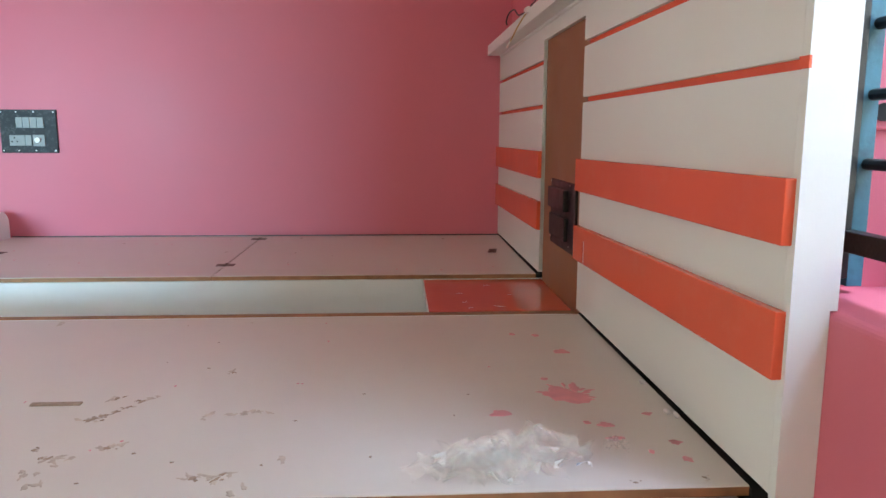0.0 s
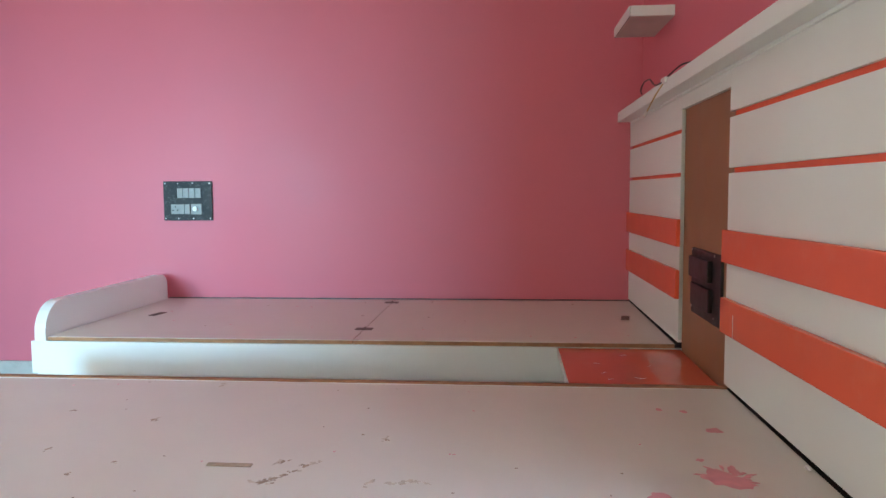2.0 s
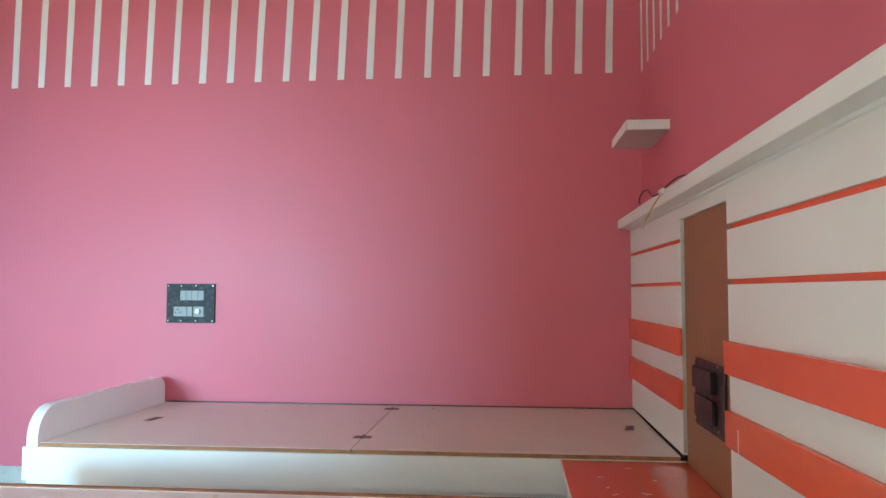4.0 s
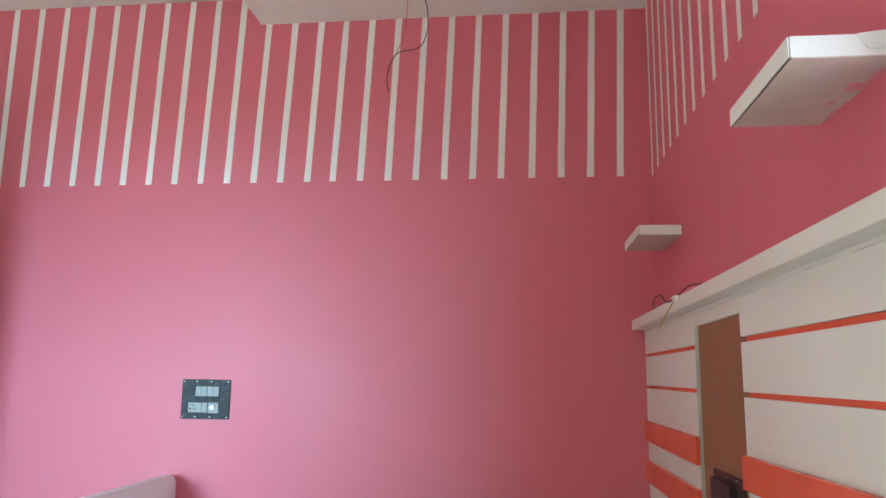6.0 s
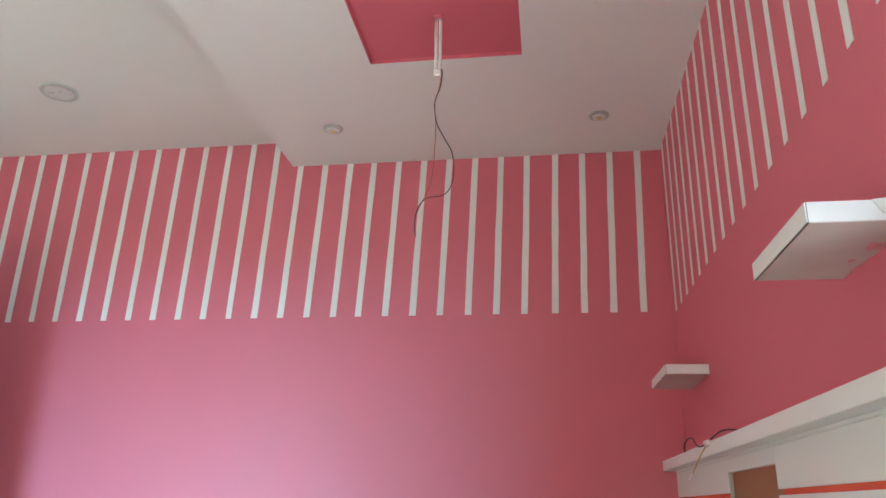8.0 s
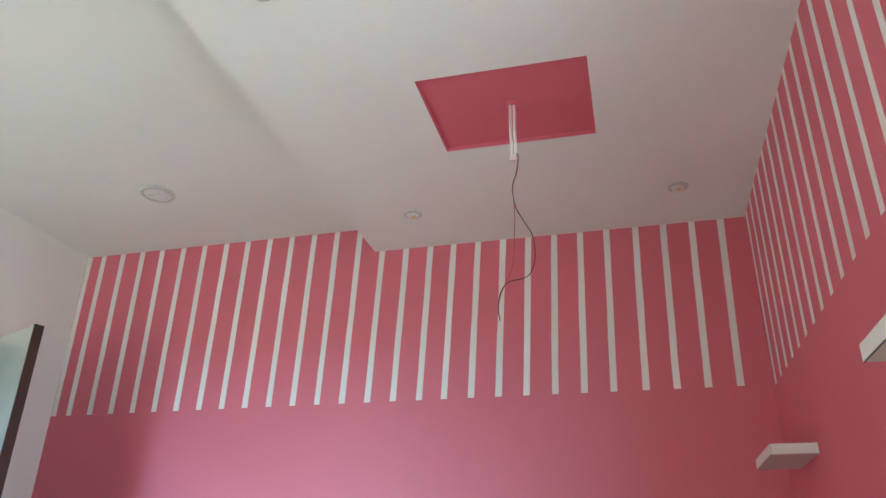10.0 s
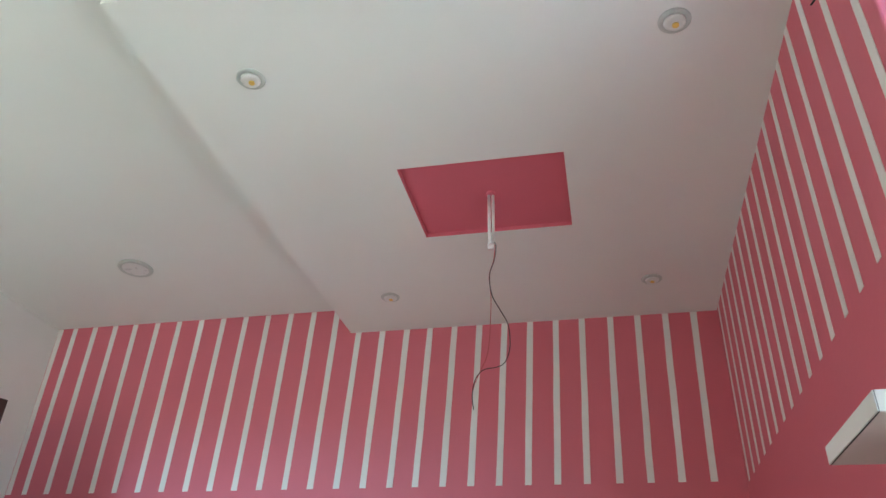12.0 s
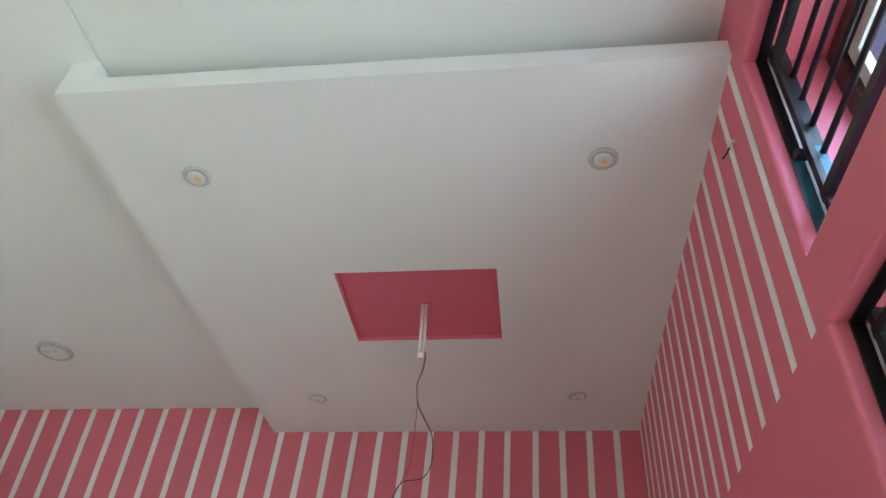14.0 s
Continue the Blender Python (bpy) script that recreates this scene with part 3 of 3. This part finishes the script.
leaf = part("leaf", bm, DARK_WOOD, door)
bm = B(0.012, DW - 0.006, -0.037, -0.0342, 0.02, DH - 0.004)
bm.transform(hinge_m)
part("face_sheet", bm, MIRROR, leaf, "glossy sheet under wrinkled clear film")
bm = B(DW - 0.001, DW + 0.006, -0.039, 0.001, 0.008, DH, 0.001)
bm.transform(hinge_m)
part("edge_band", bm, DARK_WOOD, leaf, "dark brown edge band")

# ---- ceiling lights ----
for x, y in ((-0.273, -1.757), (-1.461, -1.757), (-1.434, -0.350), (-0.294, -0.346)):
    d = thing("downlight", (x, y, TRAY), "small round recessed downlight with a yellow chip, unlit", "downlight", "downlights in the tray")
    part("ring", lathe(bmesh.new(), (x, y, TRAY), [(0.0425, 0.0), (0.0425, -0.003), (0.039, -0.0055), (0.032, -0.0065), (0.030, -0.0045)], 36), GREY_PLASTIC, d, smooth=True)
    part("reflector", lathe(bmesh.new(), (x, y, TRAY), [(0.0298, -0.0062), (0.026, -0.0115), (0.020, -0.0125), (0.012, -0.0115), (0.008, -0.010)], 32), WHITE_PLASTIC, d, "pale domed lens", smooth=True)
    bm = bmesh.new()
    lathe(bm, (x + 0.002, y + 0.006, TRAY - 0.0135), [(0.009, 0.003), (0.009, 0.0), (0.006, -0.0008)], 18)
    part("led_chip", bm, LED, d, "yellow lamp chip")
d = thing("ceiling_light", (-2.612, -0.575, SOFFIT), "round flush ceiling light, unlit", "ceiling light")
part("ring", lathe(bmesh.new(), (-2.612, -0.575, SOFFIT), [(0.080, 0.0), (0.080, -0.004), (0.075, -0.010), (0.062, -0.011), (0.060, -0.008)], 44), GREY_PLASTIC, d, smooth=True)
part("diffuser", lathe(bmesh.new(), (-2.612, -0.575, SOFFIT), [(0.060, -0.002), (0.060, -0.008), (0.040, -0.0095)], 40), WHITE_PLASTIC, d)

# ---- fan rod and its wires ----
RZ = TRAY + 0.016
rod = thing("fan_rod", (-0.866, -1.05, RZ), "white painted ceiling fan rod with loose wires, no fan", "fan rod")
bm = bmesh.new()
tube(bm, [(-0.873, -1.05, RZ - 0.002), (-0.871, -1.05, 2.368)], 0.0055, 10)
part("pipe", bm, PVC, rod, smooth=True)
bm = bmesh.new()
tube(bm, [(-0.859, -1.048, RZ - 0.002), (-0.858, -1.048, 2.378)], 0.0055, 10)
part("pipe", bm, PVC, rod, smooth=True)
part("rod_plate", lathe(bmesh.new(), (-0.866, -1.05, RZ), [(0.016, 0.0), (0.016, -0.006), (0.012, -0.010)], 20), PINK, rod)
bm = B(-0.877, -0.855, -1.058, -1.042, 2.352, 2.374, 0.003)
tube(bm, [(-0.866, -1.062, 2.362), (-0.866, -1.04, 2.362)], 0.004)
part("clevis", bm, PVC, rod)
black = [(-0.856, -1.05, 2.385), (-0.849, -1.05, 2.365), (-0.855, -1.05, 2.310), (-0.871, -1.05, 2.255), (-0.864, -1.05, 2.182), (-0.838, -1.05, 2.125), (-0.813, -1.05, 2.074), (-0.806, -1.05, 2.020), (-0.809, -1.05, 1.976), (-0.824, -1.05, 1.940), (-0.848, -1.05, 1.926), (-0.886, -1.05, 1.921), (-0.909, -1.05, 1.902), (-0.922, -1.05, 1.868), (-0.925, -1.05, 1.825), (-0.920, -1.05, 1.793)]
part("wire", tube(bmesh.new(), smooth_path(black), 0.0016, 6), WIRE_BLACK, rod, "thin black wire", smooth=True)
red = [(-0.860, -1.047, 2.385), (-0.853, -1.047, 2.362), (-0.859, -1.046, 2.308), (-0.873, -1.046, 2.255), (-0.867, -1.047, 2.180), (-0.868, -1.048, 2.100), (-0.872, -1.048, 2.021), (-0.880, -1.048, 1.965), (-0.897, -1.048, 1.925), (-0.916, -1.049, 1.880), (-0.927, -1.048, 1.840)]
part("wire", tube(bmesh.new(), smooth_path(red), 0.0013, 6), WIRE_RED, rod, "thin red wire", smooth=True)

# ---- switch plate on the back wall ----
sw = thing("switch_plate", (-1.883, 0.0, 0.782), "dark grey switch plate with two rows of pale modules", "switch plate")
part("plate", B(-1.990, -1.777, -0.010, -0.0005, 0.782, 0.948, 0.002), SLATE, sw, "dark grey plate with paint specks")
for k in range(5):
    w = 0.0266
    x = -1.955 + w * k
    part("switch", B(x + 0.0008, x + w - 0.0008, -0.017 + 0.001 * (k % 2), -0.0095, 0.878, 0.919, 0.0015), SWITCH_GREY if k else SLATE, sw)
part("socket_blank", B(-1.955, -1.897, -0.016, -0.0095, 0.810, 0.851, 0.0015), SWITCH_GREY, sw)
for sx, sz in ((-1.936, 0.840), (-1.946, 0.826), (-1.926, 0.826)):
    part("socket_hole", tube(bmesh.new(), [(sx, -0.0166, sz), (sx, -0.0155, sz)], 0.003, 10), GAP, sw)
part("switch", B(-1.895, -1.872, -0.017, -0.0095, 0.810, 0.851, 0.0015), SWITCH_GREY, sw)
part("regulator", B(-1.868, -1.822, -0.016, -0.0095, 0.808, 0.852, 0.0015), SWITCH_GREY, sw)
bm = bmesh.new()
tube(bm, [(-1.846, -0.016, 0.832), (-1.846, -0.028, 0.832)], 0.0105, 18)
part("knob", bm, WHITE_PLASTIC, sw, "round white regulator knob")
for x in (-1.982, -1.925, -1.86, -1.786):
    for z in (0.791, 0.939):
        bm = bmesh.new()
        tube(bm, [(x, -0.0115, z), (x, -0.0098, z)], 0.003, 8)
        part("screw", bm, METAL, sw)

# ---- socket box on the bare ply strip ----
sk = thing("socket_plate", (-0.014, -1.05, 0.57), "black socket plate with two raised switches on ply", "socket plate")
part("plate", B(-0.041, -0.0313, -1.262, -0.992, 0.572, 0.745, 0.002), DARK_PLASTIC, sk)
part("module", B(-0.055, -0.041, -1.195, -1.012, 0.672, 0.726, 0.003), DARK_PLASTIC, sk)
part("module", B(-0.052, -0.041, -1.195, -1.022, 0.598, 0.656, 0.003), DARK_PLASTIC, sk)
for y, z in ((-1.21, 0.740), (-1.21, 0.588), (-0.998, 0.740), (-0.998, 0.588)):
    bm = bmesh.new()
    tube(bm, [(-0.0425, y, z), (-0.0408, y, z)], 0.003, 8)
    part("screw", bm, METAL, sk)

# ---- loose wires on the ledge, and a tail on the wall ----
lw = thing("loose_wire", (-0.095, -0.87, 1.206), "loose black and yellow wires with a white connector on the ledge", "wire")
part("connector", B(-0.103, -0.086, -0.90, -0.85, 1.196, 1.213, 0.003), PVC, lw, "white connector block")
part("wire", tube(bmesh.new(), smooth_path([(-0.096, -0.885, 1.204), (-0.110, -0.83, 1.199), (-0.108, -0.77, 1.212), (-0.105, -0.70, 1.234), (-0.112, -0.65, 1.232), (-0.118, -0.63, 1.212), (-0.117, -0.64, 1.198)]), 0.0022, 6), WIRE_BLACK, lw, smooth=True)
part("wire", tube(bmesh.new(), smooth_path([(-0.096, -0.88, 1.207), (-0.085, -0.93, 1.222), (-0.075, -1.0, 1.230), (-0.06, -1.08, 1.222), (-0.05, -1.14, 1.210)]), 0.0022, 6), WIRE_BLACK, lw, smooth=True)
part("wire", tube(bmesh.new(), smooth_path([(-0.096, -0.875, 1.204), (-0.108, -0.87, 1.185), (-0.122, -0.862, 1.160), (-0.134, -0.858, 1.135), (-0.141, -0.858, 1.122)]), 0.0019, 6), WIRE_YELLOW, lw, "yellow wire", smooth=True)
part("wire_tip", tube(bmesh.new(), smooth_path([(-0.141, -0.858, 1.122), (-0.147, -0.857, 1.110), (-0.150, -0.857, 1.104)]), 0.0034, 8), PVC, lw)
wt = thing("wire_tail", (0.0, -1.95, 2.40), "short wire tail with white sleeve poking from the wall", "wire")
part("sleeve", tube(bmesh.new(), smooth_path([(0.0, -1.955, 2.412), (-0.010, -1.952, 2.408), (-0.014, -1.948, 2.395)]), 0.004, 8), PVC, wt, smooth=True)
part("wire", tube(bmesh.new(), smooth_path([(-0.012, -1.949, 2.397), (-0.020, -1.94, 2.385), (-0.030, -1.93, 2.376)]), 0.0022, 6), WIRE_BLACK, wt, smooth=True)


# ---- paint splashes and dirt on the beds ----
def blob(x, y, rx, ry, seed, parent, mat, name, z=BZ, ragged=0.35, down=False, turn=0.0):
    """A dried drop: a thin, ragged, slightly domed film."""
    rnd = random.Random(seed)
    bm = bmesh.new()
    n = 18
    ph = [rnd.uniform(0, 6.28) for _ in range(4)]
    am = [rnd.uniform(0.3, 1.0) for _ in range(4)]
    s = -1 if down else 1
    top, base = [], []
    for k in range(n):
        a = 2 * math.pi * k / n
        r = 1 + ragged * sum(am[i] * math.sin((i + 2) * a + ph[i]) for i in range(4)) / 2.2 + rnd.uniform(-0.08, 0.08)
        u, v = rx * r * math.cos(a), ry * r * math.sin(a)
        u, v = u * math.cos(turn) - v * math.sin(turn), u * math.sin(turn) + v * math.cos(turn)
        base.append(bm.verts.new((x + u, y + v, z + s * 0.0001)))
        top.append(bm.verts.new((x + u * 0.88, y + v * 0.88, z + s * 0.0007)))
    c = bm.verts.new((x, y, z + s * 0.0010))
    for k in range(n):
        j = (k + 1) % n
        bm.faces.new((base[k], base[j], top[j], top[k]))
        bm.faces.new((top[k], top[j], c))
    return part(name, bm, mat, parent)


drops = [(-0.178, -1.852, 0.031, 0.033), (-0.205, -1.845, 0.012, 0.016), (-0.160, -1.815, 0.008, 0.022), (-0.155, -1.875, 0.010, 0.012), (-0.297, -1.923, 0.0155, 0.0135), (-0.137, -1.615, 0.0145, 0.0145), (-0.151, -1.974, 0.0115, 0.0095), (-0.176, -1.965, 0.006, 0.006), (-0.150, -2.022, 0.012, 0.007), (-0.077, -1.936, 0.0075, 0.0065), (-0.072, -2.039, 0.0085, 0.0075), (-0.115, -2.067, 0.0045, 0.0055), (-0.076, -2.092, 0.007, 0.0075), (-0.166, -1.499, 0.0075, 0.0095), (-0.201, -1.771, 0.0065, 0.007), (-0.213, -1.488, 0.006, 0.0095)]
for i, (x, y, rx, ry) in enumerate(drops):
    blob(x - 0.006, y - 0.018, rx, ry, 300 + i, bed_near, SPLASH, "paint_splash", ragged=0.5 if i == 0 else 0.35)
spray = random.Random(12)
for k in range(11):  # tongues thrown out from the large splash
    a = spray.uniform(0.2, 2.9) if k < 8 else spray.uniform(-0.6, 0.2)
    d = spray.uniform(0.026, 0.044)
    blob(-0.184 + d * math.cos(a), -1.868 + d * 1.25 * math.sin(a), spray.uniform(0.007, 0.014), spray.uniform(0.0022, 0.0045), 350 + k, bed_near, SPLASH, "paint_splash", ragged=0.4, turn=a)
marks = [(-0.902, -1.916, 0.013, 0.008), (-0.890, -1.901, 0.010, 0.006), (-0.878, -1.886, 0.008, 0.005), (-0.865, -1.868, 0.007, 0.004), (-0.853, -1.845, 0.010, 0.006), (-0.898, -1.831, 0.010, 0.006), (-0.934, -2.018, 0.0055, 0.005), (-0.904, -2.045, 0.0095, 0.004), (-0.842, -2.018, 0.008, 0.004), (-0.704, -2.111, 0.008, 0.006), (-0.675, -2.117, 0.0105, 0.0035), (-0.668, -2.103, 0.0055, 0.003), (-0.790, -1.684, 0.003, 0.004), (-0.741, -1.709, 0.0045, 0.005), (-0.165, -2.152, 0.003, 0.003), (-0.075, -2.144, 0.003, 0.003), (-1.333, -1.799, 0.006, 0.004), (-1.423, -1.576, 0.006, 0.005), (-1.182, -1.850, 0.0045, 0.0035), (-1.225, -1.623, 0.010, 0.005), (-1.228, -1.908, 0.0045, 0.004)]
for i, (x, y, rx, ry) in enumerate(marks):
    x, y = x - 0.006, y - 0.018
    blob(x, y, rx * 0.75, ry * 0.75, 400 + i, bed_near, DIRT, "dirt_mark", ragged=0.5, turn=0.95)
    crumb = random.Random(40 + i)
    for k in range(4):
        d = Vector((crumb.gauss(0, rx * 0.9), crumb.gauss(0, ry * 1.1)))
        blob(x + d.x, y + d.y, rx * crumb.uniform(0.2, 0.45), ry * crumb.uniform(0.25, 0.6), 4000 + 10 * i + k, bed_near, DIRT if k % 2 else SMUDGE, "dirt_mark", ragged=0.6, turn=0.95)
smudges = [(-0.839, -2.01), (-0.825, -2.005), (-0.702, -1.903), (-0.669, -1.898), (-0.738, -1.912), (-0.68, -2.114), (-0.671, -2.107), (-0.72, -2.107), (-0.901, -2.055), (-0.898, -2.045), (-0.91, -2.089), (-0.887, -2.108), (-0.645, -2.147), (-0.745, -1.704), (-0.9, -1.834), (-0.901, -1.908), (-0.669, -1.898), (-1.183, -1.364), (-0.844, -1.829), (-0.6, -2.067)]
crumb = random.Random(5)
for i, (x, y) in enumerate(smudges):
    x, y = x - 0.006, y - 0.018
    for k in range(3):
        blob(x + crumb.gauss(0, 0.009), y + crumb.gauss(0, 0.006), crumb.uniform(0.003, 0.009), crumb.uniform(0.002, 0.005), 5000 + 10 * i + k, bed_near, SMUDGE, "smudge", ragged=0.7, turn=crumb.uniform(0, 3))
rnd = random.Random(9)
for i in range(46):
    blob(rnd.uniform(-1.85, -0.1), rnd.uniform(-2.15, -1.36), rnd.uniform(0.0012, 0.003), rnd.uniform(0.0012, 0.003), 500 + i, bed_near, DIRT if i % 3 else SPLASH, "speck")
for i in range(22):
    blob(rnd.uniform(-1.9, -0.1), rnd.uniform(-0.80, -0.06), rnd.uniform(0.002, 0.005), rnd.uniform(0.002, 0.006), 600 + i, bed_far, DIRT if i % 2 else SPLASH, "speck")
stick = solid("wood_splinter", box(bmesh.new(), -1.024, -0.948, -1.876, -1.864, BZ, BZ + 0.003, 0.001), DIRT, "flat brown wood splinter lying on the bed", "splinter")

for i, (x, y, rx, ry) in enumerate(((-0.020, -1.912, 0.011, 0.022), (-0.027, -1.840, 0.006, 0.009), (-0.002, -1.80, 0.006, 0.05), (-0.003, -1.94, 0.009, 0.05))):
    blob(x, y, rx, ry, 700 + i, shelf_near, SPLASH, "paint_smear", z=1.430, down=True, turn=-0.2 if i == 0 else 0.0)
bm = bmesh.new()
q = [bm.verts.new(p) for p in ((-0.062, -2.0285, 1.464), (-0.020, -2.036, 1.4655), (-0.001, -2.044, 1.460), (-0.004, -2.034, 1.452), (-0.024, -2.0295, 1.440), (-0.050, -2.0288, 1.442))]
bm.faces.new(q)
r = bmesh.ops.extrude_face_region(bm, geom=bm.faces[:])
bmesh.ops.translate(bm, verts=[v for v in r["geom"] if isinstance(v, bmesh.types.BMVert)], vec=(0, -0.0015, 0))
part("torn_film", bm, WHITE_PLASTIC, shelf_near, "torn glossy white film")

# ---- crumpled clear plastic on the bed ----
FILM = bpy.data.materials.new("clear_plastic_film")
FILM.use_nodes = True
_f = FILM.node_tree.nodes["Principled BSDF"]
_f.inputs["Base Color"].default_value = (0.95, 0.92, 0.85, 1)
_f.inputs["Transmission Weight"].default_value = 0.55
_f.inputs["Roughness"].default_value = 0.09
_f.inputs["IOR"].default_value = 1.3
_f.inputs["Alpha"].default_value = 0.24
_f.inputs["Specular IOR Level"].default_value = 0.9


# glossy white that paints the glints on the clear film
GLINT = material("white_film_glint", (0.88, 0.88, 0.86), 0.12, vary=0.05, scale=60, coat=0.6)


def crumpled(cx, cy, rx, ry, h, seed):
    """A crumpled sheet of flat facets between sharp folds, ragged at the rim."""
    rnd = random.Random(seed)
    bm = bmesh.new()
    n = 12
    grid = {}
    for i in range(n + 1):
        for j in range(n + 1):
            u, v = 2 * i / n - 1, 2 * j / n - 1
            a = math.atan2(v, u)
            rim = 0.80 + 0.45 * noise.noise(Vector((math.cos(a) * 1.9, math.sin(a) * 1.9, seed)))
            d = math.hypot(u, v)
            if d > rim + 0.15:
                continue
            lift = max(0.0, 1 - (d / (rim + 0.15)) ** 2) ** 0.6
            z = lift * h * (0.30 + 0.45 * (1 - abs(noise.noise(Vector((u * 2.1, v * 2.1, seed * 5)))) * 2) + rnd.uniform(-0.32, 0.42))
            if d > rim and rnd.random() < 0.35:
                z += 0.4 * h
            grid[i, j] = bm.verts.new((cx + rx * (u + rnd.uniform(-0.07, 0.07)), cy + ry * (v + rnd.uniform(-0.07, 0.07)), BZ + 0.001 + max(0.0, z)))
    for i in range(n):
        for j in range(n):
            k = [(i, j), (i + 1, j), (i + 1, j + 1), (i, j + 1)]
            if all(c in grid for c in k) and rnd.random() > 0.06:
                if rnd.random() < 0.5:
                    k = k[1:] + k[:1]
                q = [grid[c] for c in k]
                bm.faces.new(q[:3])
                bm.faces.new((q[0], q[2], q[3]))
    return bm


bag = thing("plastic_wrap", (-0.32, -2.13, BZ), "crumpled clear plastic wrapping lying on the bed", "plastic wrap")
for cx, cy, rx, ry, h, seed in ((-0.330, -2.135, 0.115, 0.050, 0.050, 11), (-0.290, -2.12, 0.080, 0.052, 0.055, 23), (-0.385, -2.143, 0.070, 0.038, 0.035, 31), (-0.345, -2.15, 0.06, 0.035, 0.045, 57), (-0.165, -2.075, 0.022, 0.022, 0.018, 44)):
    part("sheet", crumpled(cx, cy, rx, ry, h, seed), FILM, bag)
rnd = random.Random(77)
# small white flakes added as painted highlights over the sheets
for k in range(26):
    a, d = rnd.uniform(0, 6.28), rnd.uniform(0.0, 1.0) ** 0.7
    c = Vector((-0.32 + 0.115 * d * math.cos(a), -2.13 + 0.05 * d * math.sin(a), BZ + 0.006 + 0.045 * (1 - d) * rnd.random() + 0.008 * rnd.random()))
    bm = bmesh.new()
    w = rnd.uniform(0.004, 0.012)
    pts = [c + Vector((rnd.uniform(-w, w), rnd.uniform(-w, w), rnd.uniform(-w, w) * 0.7)) for _ in range(4)]
    vs = [bm.verts.new(Vector((p.x, p.y, max(p.z, BZ + 0.0015)))) for p in pts]
    bm.faces.new(vs[:3])
    bm.faces.new((vs[0], vs[2], vs[3]))
    part("fold", bm, GLINT, bag)
scraps = thing("plaster_scrap", (-0.03, -1.88, BZ), "small pale plaster scraps in the gap beside the panel", "scrap")
for i, (x, y) in enumerate(((-0.047, -1.822), (-0.052, -1.955), (-0.045, -1.972), (-0.048, -2.235))):
    bm = bmesh.new()
    bmesh.ops.create_icosphere(bm, subdivisions=2, radius=0.006)
    for v in bm.verts:
        v.co = Vector((v.co.x * 0.8, v.co.y * 1.3, v.co.z * 0.7)) * (1 + 0.5 * noise.noise(v.co * 130 + Vector((i, 0, 0))))
        v.co += Vector((x, y, BZ + 0.004))
    part("crumb", bm, PVC, scraps)


# ---- the right wall stands a third of a degree out of square, with all that is fixed to it ----
skew = Matrix.Rotation(0.006, 4, 'Z')
for ob in [o for o in scene.objects if o.parent is None and o.name.split(".")[0] in ("wall_right", "headboard", "wall_shelf", "window_grille", "window_1", "window_2", "pipe_outlet", "socket_plate", "loose_wire", "wire_tail")]:
    ob.matrix_world = skew @ PLACE[ob.name]
